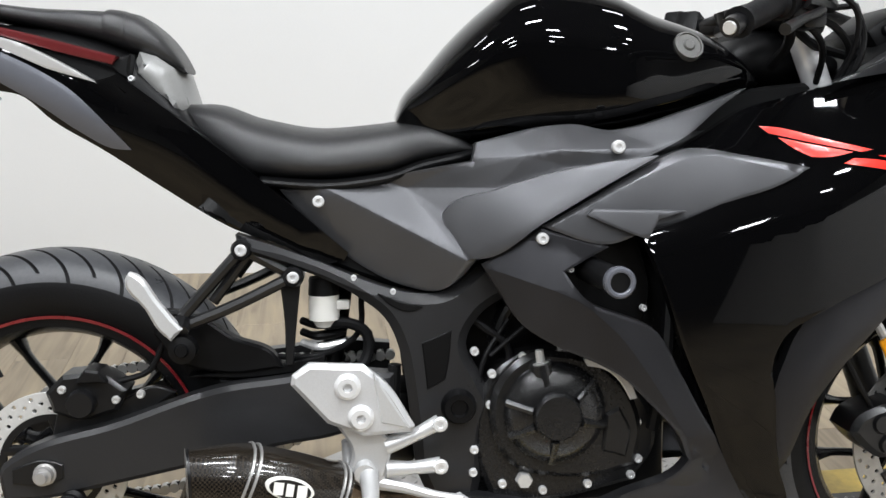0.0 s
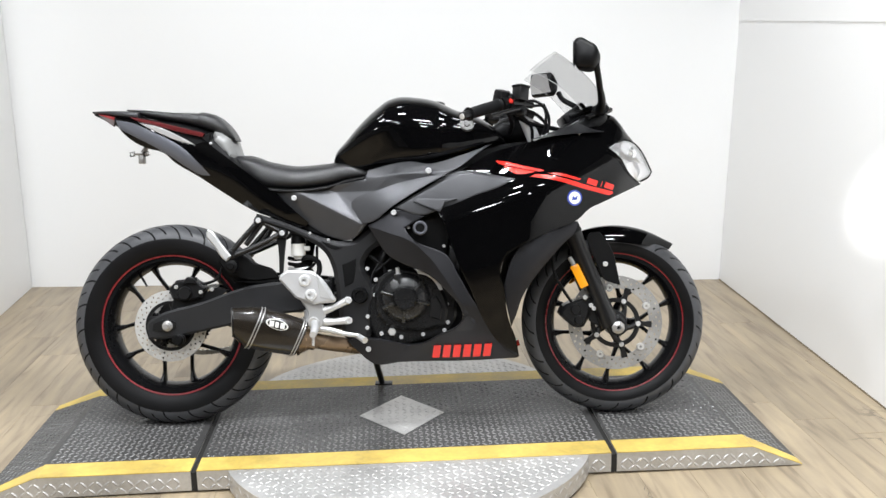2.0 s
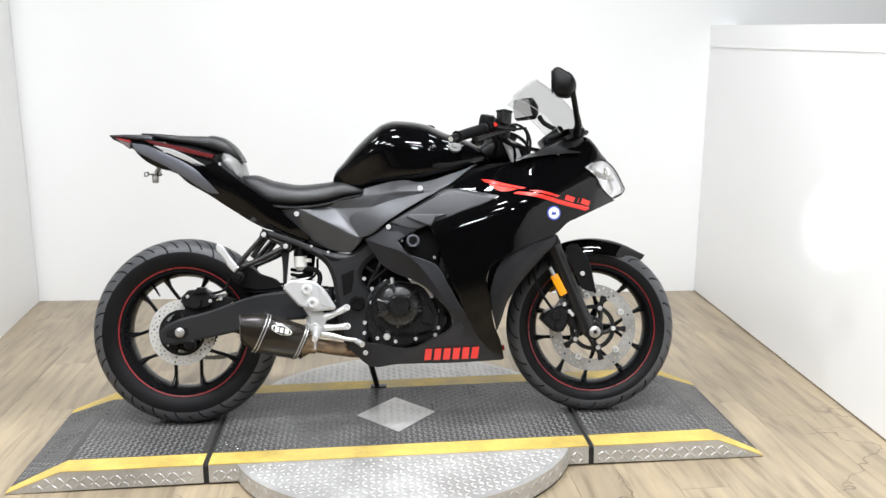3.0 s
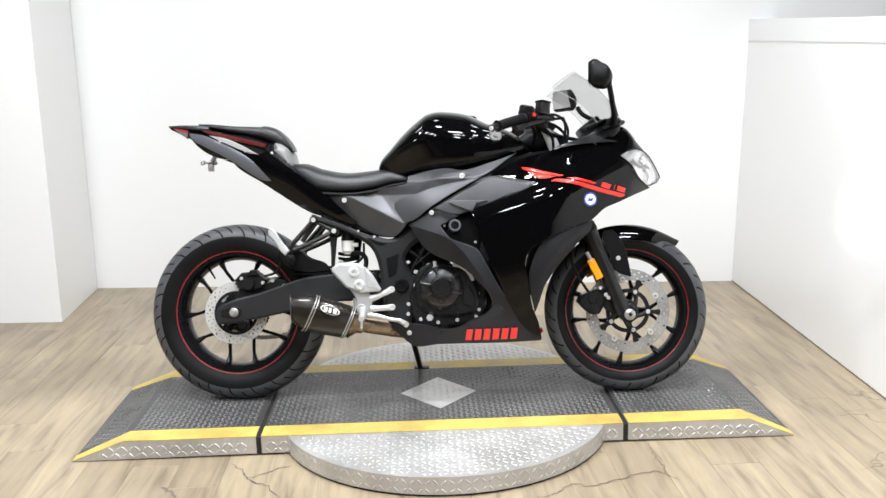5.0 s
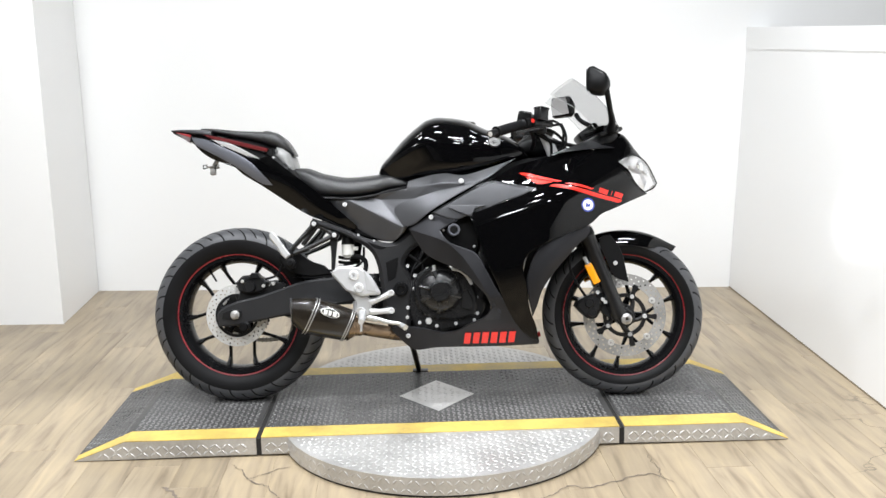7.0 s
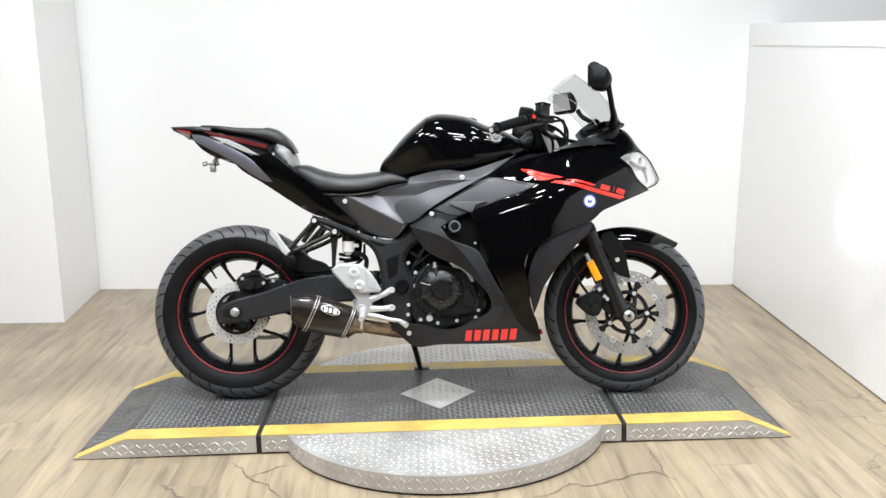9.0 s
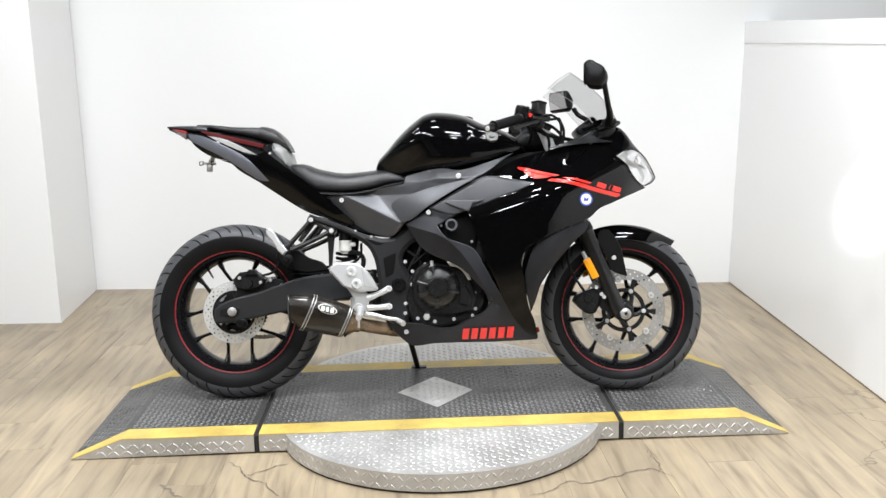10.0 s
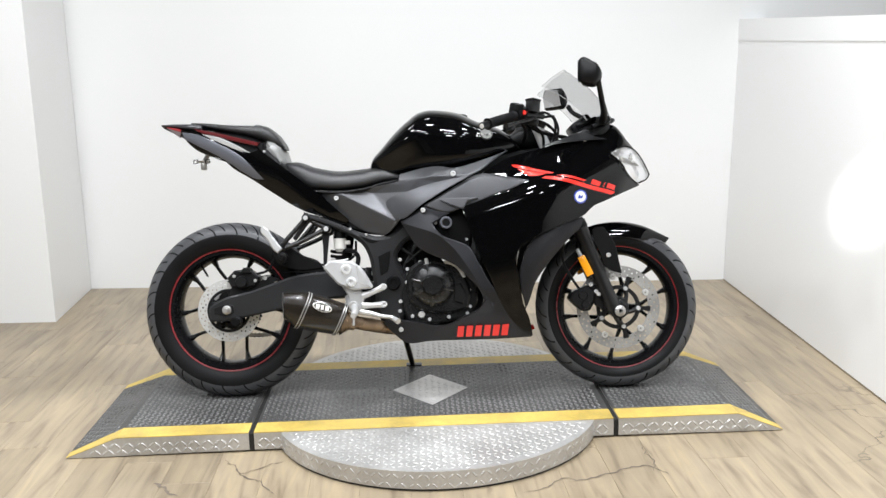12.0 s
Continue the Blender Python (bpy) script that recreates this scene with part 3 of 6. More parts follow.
# ---- the motorcycle: x ahead, z up in its own upright frame; it leans on its side stand ----
bike = thing("motorcycle", "black sport motorcycle with matte grey panels, leaning on its side stand", "motorcycle", pose(0.007, -0.008, H, -11, 0, -2.7))
REAR, FRONT = (-0.705, 0.312), (0.687, 0.290)

# half width of the bodywork at places (x, z), and a smooth surface through them
GIRTH = np.array([
    (-0.35, 0.72, 0.128), (-0.26, 0.62, 0.122), (-0.30, 0.70, 0.136), (-0.13, 0.57, 0.150), (-0.08, 0.76, 0.165),
    (0.03, 0.80, 0.180), (0.11, 0.77, 0.205), (0.28, 0.85, 0.185), (0.0, 0.65, 0.211), (0.13, 0.66, 0.232),
    (0.20, 0.76, 0.222), (0.36, 0.74, 0.252), (0.30, 0.82, 0.215), (0.44, 0.86, 0.205), (0.56, 0.89, 0.165),
    (0.54, 0.68, 0.247), (0.73, 0.72, 0.105), (0.66, 0.70, 0.190), (0.62, 0.84, 0.165), (0.55, 0.63, 0.235),
    (0.37, 0.54, 0.262), (0.32, 0.42, 0.248), (0.36, 0.21, 0.190), (0.10, 0.20, 0.165), (-0.10, 0.22, 0.162),
    (0.68, 0.88, 0.125), (0.71, 0.85, 0.118), (0.77, 0.815, 0.070), (0.80, 0.77, 0.040), (0.765, 0.72, 0.080), (0.74, 0.80, 0.105), (0.69, 0.78, 0.150),
    (-0.02, 0.50, 0.200), (0.14, 0.52, 0.232), (0.27, 0.28, 0.222), (0.10, 0.26, 0.190), (-0.13, 0.27, 0.164),
])


def spline(table):
    p, v = table[:, :2], table[:, 2]
    d = np.linalg.norm(p[:, None] - p[None], axis=2)
    k = d * d * np.log(d + 1e-9) + np.eye(len(p)) * 2e-3
    q = np.c_[np.ones(len(p)), p]
    full = np.block([[k, q], [q.T, np.zeros((3, 3))]])
    w = np.linalg.solve(full, np.r_[v, 0, 0, 0])

    def at(places):
        r = np.hypot(places[:, :1] - p[None, :, 0], places[:, 1:] - p[None, :, 1])
        return (r * r * np.log(r + 1e-9)) @ w[: len(p)] + w[-3] + places @ w[-2:]

    return at


girth = spline(GIRTH)


def gaps(places, line, closed=False):
    """Each place's distance from a line, and on which side of the nearest stretch it lies."""
    c = np.array(line)
    way = (np.roll(c, -1, 0) - c) if closed else c[1:] - c[:-1]
    start = c if closed else c[:-1]
    to = places[:, None] - start[None]
    share = np.clip((to * way).sum(2) / np.maximum((way**2).sum(1), 1e-12), 0, 1)
    off = to - share[:, :, None] * way
    far = np.hypot(off[:, :, 0], off[:, :, 1])
    i = far.argmin(1)
    n = np.arange(len(places))
    return far[n, i], way[i, 0] * off[n, i, 1] - way[i, 1] * off[n, i, 0]


def within(places, line):
    a = np.array(line)
    b = np.roll(a, -1, 0)
    dy = np.where(b[:, 1] == a[:, 1], 1e-12, b[:, 1] - a[:, 1])
    x, z = places[:, :1], places[:, 1:]
    cross = (a[:, 1] > z) != (b[:, 1] > z)
    return (cross & (x < (b[:, 0] - a[:, 0]) * (z - a[:, 1]) / dy + a[:, 0])).sum(1) % 2 == 1


def panel(outline, lift=0.0, ridges=(), thick=0.006, width=girth, grid=0.016, step=0.012, ease=0.004, corner=45, soft=False, facets=()):
    """A body panel on the right side: an outline in x and z laid on the bodywork, with ridges (points, height, reach;
    or the reaches to the left and right of the line's way) that swell it along a line, a rounded rim and a turned-in edge."""
    line = glide(outline, step, True, corner)
    a = np.array(line)
    crest = [(np.array(glide(p, step, False)), h, (r, r) if np.isscalar(r) else r) for p, h, r in ridges]
    lines, flat = [], None
    if facets:
        nodes, folds = facets
        at = [Vector(q[:2]) for q in nodes]
        got = delaunay_2d_cdt(at, folds, [], 0, 1e-5)
        spots = np.array([tuple(v) for v in got[0]])
        lifts = np.array([nodes[o[0]][2] for o in got[3]])
        flat = (spots, lifts, np.array(got[2]))

    def add_runs(pts):
        good = within(pts, line) & (gaps(pts, line, True)[0] > 0.005)
        run = []
        for p, ok in zip(pts, good):
            if ok:
                run.append(p)
            if (not ok or p is pts[-1]) and run:
                if len(run) > 1:
                    lines.append(run)
                run = []
        if len(run) > 1:
            lines.append(run)

    seams = sorted({tuple(sorted((t[k], t[k - 1]))) for t in flat[2] for k in range(3)}) if facets else ()
    for i, j in seams:
        p, q = flat[0][i], flat[0][j]
        count = max(3, int(np.linalg.norm(q - p) / 0.01))
        add_runs(p + (q - p) * np.linspace(0, 1, count)[:, None])
    for pts, h, (left, right) in crest:
        add_runs(pts)
        if not soft and h > 0.002:
            way = np.gradient(pts, axis=0)
            side = np.stack([-way[:, 1], way[:, 0]], 1) / np.maximum(np.linalg.norm(way, axis=1, keepdims=True), 1e-9)
            for reach, sign in ((left, 1), (right, -1)):
                if reach < 0.045:
                    add_runs(pts + sign * reach * side)
    ring = shrunk(line, ease)
    free = list(ring[within(ring, line) & (gaps(ring, line, True)[0] > ease * 0.7)])
    lo, hi = a.min(0), a.max(0)
    cells = np.array([(x, z) for x in np.arange(lo[0] + grid / 2, hi[0], grid) for z in np.arange(lo[1] + grid / 2, hi[1], grid)]).reshape(-1, 2)
    if len(cells):
        cells = cells[within(cells, line)]
    if len(cells):
        ok = gaps(cells, line, True)[0] > ease * 2
        for l in lines:
            ok &= gaps(cells, l)[0] > grid * 0.4
        free += list(cells[ok])
    pts, tris = triangles(line, (), free, lines)

    def fold(p):
        """The height of the folded plates over a place."""
        spots, lifts, tri = flat
        a, b, c = (spots[tri[:, k]] for k in range(3))
        area = (b[:, 0] - a[:, 0]) * (c[:, 1] - a[:, 1]) - (b[:, 1] - a[:, 1]) * (c[:, 0] - a[:, 0])
        x, z = p[:, :1], p[:, 1:]
        u = ((b[:, 0] - x) * (c[:, 1] - z) - (b[:, 1] - z) * (c[:, 0] - x)) / area
        v = ((c[:, 0] - x) * (a[:, 1] - z) - (c[:, 1] - z) * (a[:, 0] - x)) / area
        share = np.stack([u, v, 1 - u - v], 2)
        best = share.min(2).argmax(1)
        return (share[np.arange(len(p)), best] * lifts[tri[best]]).sum(1)

    def depth(p):
        y = width(p) + lift
        if flat is not None:
            y = y + sum(fold(p + step) for step in ((0, 0), (0.0022, 0), (-0.0022, 0), (0, 0.0022), (0, -0.0022))) / 5
        for c, h, (left, right) in crest:
            far, hand = gaps(p, c)
            f = np.maximum(0.0, 1 - far / np.where(hand > 0, left, right))
            y = y + h * (f * f * (3 - 2 * f) if soft else f)
        rim = np.maximum(0.0, 1 - gaps(p, line, True)[0] / ease)
        return -y + 0.5 * ease * rim**2

    bm = bmesh.new()
    p2 = np.array(pts)
    verts = [bm.verts.new((p[0], y, p[1])) for p, y in zip(p2, depth(p2))]
    for t in tris:
        bm.faces.new([verts[i] for i in t])
    bmesh.ops.recalc_face_normals(bm, faces=bm.faces)
    if sum(f.normal.y * f.calc_area() for f in bm.faces) > 0:
        bmesh.ops.reverse_faces(bm, faces=bm.faces)
    rim = [e for e in bm.edges if e.is_boundary]
    got = bmesh.ops.extrude_edge_only(bm, edges=rim)
    turned = {g for g in got["geom"] if isinstance(g, bmesh.types.BMVert)}
    for v in turned:
        v.co.y += thick
    bm.verts.index_update()
    back = {v.index for v in turned}
    me = mesh_of(bm, "panel", 0)
    me.polygons.foreach_set("use_smooth", [True] * len(me.polygons))
    # normals from the surface itself, taken a little inside each face so that creases stay crisp
    where, front = [], []
    for p in me.polygons:
        if not any(i in back for i in p.vertices):
            mid = p.center
            for i in p.loop_indices:
                co = me.vertices[me.loops[i].vertex_index].co
                front.append(i)
                where.append((co.x + (mid.x - co.x) * (0.05 if soft else 0.3), co.z + (mid.z - co.z) * (0.05 if soft else 0.3)))
    normals = [Vector((0, 0, 0))] * len(me.loops)
    for p in me.polygons:
        for i in p.loop_indices:
            normals[i] = p.normal.copy()
    e, w = 0.0015, np.array(where)
    dx = depth(w + (e, 0)) - depth(w - (e, 0))
    dz = depth(w + (0, e)) - depth(w - (0, e))
    for i, gx, gz in zip(front, dx, dz):
        normals[i] = Vector((gx, -2 * e, gz)).normalized()
    me.normals_split_custom_set(normals)
    return me


def bolt(parent, x, y, z, r=0.008, mat=None, deep=0.005):
    """A round socket-head screw that faces the bike's right."""
    bm = lathe([(0, -deep * 0.35), (r * 0.42, -deep * 0.35), (r * 0.45, -deep), (r * 0.8, -deep), (r, -deep * 0.55), (r, 0.004), (0, 0.004)], 14, (x, y, z))
    return part("bolt", bm, mat or CHROME, parent)


# ---- wheels ----
def tyre(x, z, radius, bead, half, grooves, lean_of_groove):
    """A tyre with a rounded tread and cut grooves."""
    prof = []
    for s in np.linspace(-1, 1, 41):
        a = s * math.pi * 0.5
        prof.append((radius - (radius - bead) * 0.53 * (1 - math.cos(a)) ** 1.1, half * math.sin(a)))
    side = [(bead + (radius - bead) * f, half * g) for f, g in ((0.34, 0.985), (0.22, 0.94), (0.10, 0.86), (0.0, 0.76))]
    prof = [(r, -y) for r, y in side[::-1]] + prof + side
    turns, bm, rings = 880, bmesh.new(), []
    for r, y in prof:
        ring = []
        for i in range(turns):
            u = abs(y) / half
            a = 2 * math.pi * i / turns - lean_of_groove * u * 2 * math.pi / grooves
            cut = 0.0
            if r > radius * 0.845 and u > 0.10:
                count = i * grooves / turns + (0.5 if y > 0 else 0)
                if count % 1 < 0.09 and u < (0.985 if int(count) % 2 == 0 else 0.90):
                    cut = 0.0035
            rr = r - cut
            ring.append(bm.verts.new((x + rr * math.cos(a), y, z + rr * math.sin(a))))
        rings.append(ring)
    flat = {v for ring, (r, y) in zip(rings, prof) for v in ring if r > radius * 0.86 and math.hypot(v.co.x - x, v.co.z - z) > r - 0.003}
    for p, q in zip(rings, rings[1:]):
        for i in range(turns):
            j = (i + 1) % turns
            face = bm.faces.new((p[i], p[j], q[j], q[i]))
            face.material_index = 1 if all(v in flat for v in face.verts) else 0
    bmesh.ops.recalc_face_normals(bm, faces=bm.faces)
    me = mesh_of(bm, "tyre", 28)
    me.materials.append(RUBBER)
    me.materials.append(TREAD)
    return me


def spoke_wheel(name, x, z, bead, half, hub, turn):
    """A cast wheel: the rim with its hub and five pairs of near-parallel spokes."""
    rim = lathe([(bead + 0.004, -half), (bead + 0.006, -half * 0.93), (bead - 0.006, -half * 0.86), (bead - 0.012, -half * 0.6), (bead - 0.022, -half * 0.25), (bead - 0.022, half * 0.25),
                 (bead - 0.012, half * 0.6), (bead - 0.006, half * 0.86), (bead + 0.006, half * 0.93), (bead + 0.004, half), (bead - 0.010, half * 0.98), (bead - 0.020, half * 0.7),
                 (bead - 0.027, half * 0.2), (bead - 0.027, -half * 0.2), (bead - 0.020, -half * 0.7), (bead - 0.010, -half * 0.98)], 96, (x, 0, z), True)
    wheel = part(name, rim, RIM, bike, "black ten-spoke cast wheel")
    part("hub", lathe([(0.012, -0.045), (hub, -0.045), (hub + 0.006, -0.035), (hub + 0.004, 0.035), (hub, 0.045), (0.012, 0.045)], 32, (x, 0, z), True), RIM, wheel)
    for k in range(5):
        mid = radians(turn + 36 + 72 * k)
        root = Vector((x + hub * 0.8 * math.cos(mid), 0, z + hub * 0.8 * math.sin(mid)))
        fork = Vector((x + 0.075 * math.cos(mid), 0, z + 0.075 * math.sin(mid)))
        shapes = [tube([root, root.lerp(fork, 0.6), fork], [0.016, 0.011, 0.0115], 10, 0.014, 1.5)]
        for s in (-1, 1):
            way = Vector((math.cos(mid + s * radians(36)), 0, math.sin(mid + s * radians(36))))
            out = Vector((-way.z, 0, way.x)) * s
            pts = [fork - way * 0.012, fork + way * 0.045, fork + way * 0.095 - out * 0.000, fork + way * 0.122 - out * 0.004]
            shapes.append(tube(pts, [0.0095, 0.0060, 0.0062, 0.0115], 10, 0.012, 2.0))
        part("spoke", joined(*shapes), RIM, wheel)
    return wheel


def ring_stripe(x, z, r0, r1, y, mat, parent, label):
    both("rim_stripe", lathe([(r0, y), (r1, y - 0.0012), (r1, y + 0.001), (r0, y + 0.001)], 96, (x, 0, z), True), mat, parent, label)


def brake_disc(x, z, y, r0, r1, rows, wavy=0.0):
    """A drilled steel ring."""
    n = 120
    outer = [np.array((x + (r1 + wavy * math.cos(a * 10)) * math.cos(a), z + (r1 + wavy * math.cos(a * 10)) * math.sin(a))) for a in np.linspace(0, 2 * math.pi, n, False)]
    holes = [circle(x, z, r0, 72)]
    for r, count, off in rows:
        holes += [circle(x + r * math.cos(2 * math.pi * (i + off) / count), z + r * math.sin(2 * math.pi * (i + off) / count), 0.0034, 7) for i in range(count)]
    return plate(outer, y, y + 0.005, 0.0004, holes, smooth_line=False)


rear_wheel = spoke_wheel("rear_wheel", *REAR, 0.214, 0.058, 0.042, -90)
part("tyre", tyre(*REAR, 0.3165, 0.216, 0.072, 44, 1.9), RUBBER, rear_wheel, "worn wide rear tyre with slanted grooves")
ring_stripe(*REAR, 0.2162, 0.2208, -0.0605, RING_RED, rear_wheel, "thin red rim stripe")
rear_disc = part("brake_disc", brake_disc(*REAR, -0.082, 0.078, 0.111, ((0.086, 24, 0), (0.0945, 24, 0.5), (0.103, 24, 0))), STEEL, rear_wheel, "drilled steel brake disc")
part("disc_carrier", joined(lathe([(0.068, -0.0815), (0.080, -0.0815), (0.080, -0.075), (0.068, -0.075)], 48, (REAR[0], 0, REAR[1]), True), lathe([(0.014, -0.079), (0.036, -0.079), (0.040, -0.06), (0.030, -0.04), (0.014, -0.04)], 32, (REAR[0], 0, REAR[1]), True),
                            *[tube([(REAR[0] + r * math.cos(a + b), -0.077, REAR[1] + r * math.sin(a + b)) for r, b in ((0.032, -0.4), (0.052, -0.15), (0.074, 0.0))], [0.010, 0.008, 0.009], 8, 0.01, 0.6) for a in np.linspace(0.3, 0.3 + 2 * math.pi, 5, False)]), FRAME, rear_wheel, "black disc carrier")
teeth = [np.array((REAR[0] + (0.096 if i % 2 else 0.088) * math.cos(2 * math.pi * i / 86), REAR[1] + (0.096 if i % 2 else 0.088) * math.sin(2 * math.pi * i / 86))) for i in range(86)]
part("sprocket", plate(teeth, 0.068, 0.076, 0.0005, [circle(*REAR, 0.05, 24)], smooth_line=False), FRAME, rear_wheel, "dark toothed rear sprocket")
part("valve_stem", tube([(REAR[0] - 0.108, -0.01, REAR[1] + 0.152), (REAR[0] - 0.088, -0.02, REAR[1] + 0.122)], [0.0045, 0.003], 8), RUBBER, rear_wheel)

front_wheel = spoke_wheel("front_wheel", *FRONT, 0.2135, 0.044, 0.032, 32)
part("tyre", tyre(*FRONT, 0.290, 0.2155, 0.056, 34, -1.6), RUBBER, front_wheel, "worn narrower front tyre with slanted grooves")
ring_stripe(*FRONT, 0.2158, 0.2194, -0.0465, RING_RED, front_wheel, "thin red rim stripe")
front_disc = part("brake_disc", brake_disc(*FRONT, -0.062, 0.108, 0.148, ((0.118, 30, 0), (0.130, 30, 0.5), (0.140, 30, 0))), DISC, front_wheel, "drilled floating steel brake disc")
part("disc_carrier", joined(lathe([(0.012, -0.068), (0.036, -0.066), (0.040, -0.05), (0.03, -0.03), (0.012, -0.03)], 32, (FRONT[0], 0, FRONT[1]), True),
                            lathe([(0.064, -0.064), (0.078, -0.064), (0.078, -0.054), (0.064, -0.054)], 48, (FRONT[0], 0, FRONT[1]), True)), FRAME, front_wheel, "black disc carrier")


def round_front(r, a):
    return FRONT[0] + r * math.cos(a), FRONT[1] + r * math.sin(a)


for k in range(5):
    a = radians(68 + 72 * k)
    tab = [(0.068, -0.22), (0.078, -0.13), (0.094, -0.075), (0.106, -0.095), (0.115, -0.08), (0.115, 0.08), (0.106, 0.095), (0.094, 0.075), (0.078, 0.13), (0.068, 0.22)]
    part("carrier_arm", plate([round_front(r, a + t) for r, t in tab], -0.0660, -0.056, 0.0015, step=0.01), FRAME, front_wheel)
    line = [(r, a + t) for r, t in ((0.030, -0.55), (0.048, -0.30), (0.070, 0.0))]
    part("carrier_arm", tube([(round_front(r, t)[0], -0.058, round_front(r, t)[1]) for r, t in line], [0.011, 0.008, 0.010], 8, 0.01, 0.7), FRAME, front_wheel)
    x, z = round_front(0.071, a)
    bolt(front_disc, x, -0.067, z, 0.0080)
    x, z = round_front(0.110, a + radians(31))
    part("disc_button", lathe([(0.004, -0.069), (0.010, -0.069), (0.0115, -0.066), (0.0115, -0.056), (0.004, -0.056)], 20, (x, 0, z), True), STEEL, front_wheel, "steel disc button")

# ---- swingarm, chain, rear brake ----
arm_line = [(-0.762, 0.329), (-0.762, 0.276), (-0.713, 0.277), (-0.607, 0.295), (-0.491, 0.318), (-0.367, 0.343), (-0.27, 0.36), (-0.2, 0.4), (-0.2, 0.445), (-0.29, 0.452), (-0.363, 0.443), (-0.443, 0.434), (-0.603, 0.385), (-0.742, 0.343)]
swingarm = both("swingarm", plate(arm_line, -0.132, -0.096, 0.007, corner=60), FRAME_PAINT, bike, "black box-section swingarm")[0]
part("cross_tube", box((-0.40, -0.098, 0.345), (-0.28, 0.098, 0.435), 0.015), FRAME, bike)
axle = part("axle_nut", lathe([(0, -0.158), (0.008, -0.158), (0.009, -0.15), (0.013, -0.149), (0.0135, -0.138), (0.016, -0.137), (0.016, -0.128), (0, -0.128)], 24, (-0.700, 0, 0.317)), BAND, swingarm, "bright axle nut")
part("adjuster_plate", plate([(-0.745, 0.325), (-0.745, 0.305), (-0.70, 0.30), (-0.675, 0.31), (-0.675, 0.33), (-0.70, 0.337)], -0.1355, -0.13, 0.001), FRAME, swingarm)
part("spool", lathe([(0, -0.165), (0.012, -0.165), (0.017, -0.158), (0.017, -0.15), (0.011, -0.146), (0.011, -0.14), (0.017, -0.135), (0.017, -0.125), (0, -0.125)], 24, (-0.664, 0, 0.275)), PLASTIC, swingarm, "black paddock stand spool")
part("chain_guard", plate([(-0.50, 0.445), (-0.40, 0.455), (-0.30, 0.47), (-0.30, 0.452), (-0.42, 0.44)], -0.105, -0.07, 0.002), PLASTIC, swingarm)
part("hugger", plate([(-0.535, 0.545), (-0.490, 0.540), (-0.430, 0.502), (-0.375, 0.478), (-0.360, 0.455), (-0.450, 0.450), (-0.520, 0.475), (-0.545, 0.510)], -0.112, -0.088, 0.004), PLASTIC, bike, "black plastic mud guard over the swingarm")
chain_line = [(-0.705 + 0.09 * math.cos(a), 0.072, 0.312 + 0.09 * math.sin(a)) for a in np.linspace(radians(100), radians(255), 12)]
chain_line = [(-0.20, 0.072, 0.43)] + chain_line + [(-0.20, 0.072, 0.345)]
part("drive_chain", tube(chain_line, 0.0075, 6, 0.008), FRAME, bike, "dark drive chain")
links = []
pts = glide(chain_line, 0.008)
for p in pts[::2]:
    links.append(moved(lathe([(0, -0.009), (0.0085, -0.009), (0.0085, 0.009), (0, 0.009)], 8), Matrix.Translation(p)))
tagged(part("chain_roller", joined(*links), STEEL, bike, "oily chain rollers"), kind="stuff")

caliper = part("rear_caliper", joined(plate([(-0.70, 0.43), (-0.675, 0.455), (-0.62, 0.455), (-0.585, 0.43), (-0.60, 0.40), (-0.655, 0.388), (-0.69, 0.40)], -0.118, -0.062, 0.006),
                                     plate([(-0.655, 0.445), (-0.64, 0.465), (-0.62, 0.462), (-0.61, 0.445)], -0.13, -0.08, 0.003)), FRAME, bike, "small black rear brake caliper")
part("piston_cap", lathe([(0, -0.134), (0.018, -0.134), (0.021, -0.128), (0.021, -0.115), (0, -0.115)], 24, (-0.648, 0, 0.415)), FRAME, caliper)
for x, z in ((-0.60, 0.418), (-0.675, 0.435), (-0.565, 0.425)):
    bolt(caliper, x, -0.119, z, 0.006, STEEL)
part("caliper_bracket", plate([(-0.69, 0.40), (-0.60, 0.41), (-0.55, 0.43), (-0.52, 0.42), (-0.60, 0.37), (-0.68, 0.34), (-0.70, 0.36)], -0.096, -0.084, 0.002), FRAME, bike)
part("brake_hose", tube([(-0.60, -0.10, 0.44), (-0.555, -0.10, 0.455), (-0.53, -0.10, 0.50), (-0.50, -0.10, 0.525), (-0.46, -0.09, 0.47), (-0.38, -0.09, 0.468), (-0.30, -0.09, 0.47), (-0.25, -0.08, 0.50), (-0.245, -0.07, 0.55)], 0.0045, 8), RUBBER, bike)

# ---- muffler and pipe ----
def canister(axis_from, axis_to, sections, ring=40):
    """A body along a slanted axis. sections: (share of the way, half height, half width)."""
    a, b = Vector(axis_from), Vector(axis_to)
    way = (b - a).normalized()
    side = Vector((0, 1, 0))
    side = (side - way * side.dot(way)).normalized()
    up = side.cross(way)
    bm, rings = bmesh.new(), []
    for s, hh, hw, slant in sections:
        c = a.lerp(b, s)
        ringv = []
        for k in range(ring):
            t = 2 * math.pi * k / ring
            u, v = hh * math.copysign(abs(math.sin(t)) ** 0.8, math.sin(t)), hw * math.copysign(abs(math.cos(t)) ** 0.8, math.cos(t))
            ringv.append(bm.verts.new(c + up * u + side * v + way * slant * u))
        rings.append(ringv)
    for p, q in zip(rings, rings[1:]):
        for i in range(ring):
            j = (i + 1) % ring
            bm.faces.new((p[i], p[j], q[j], q[i]))
    bmesh.ops.recalc_face_normals(bm, faces=bm.faces)
    return bm


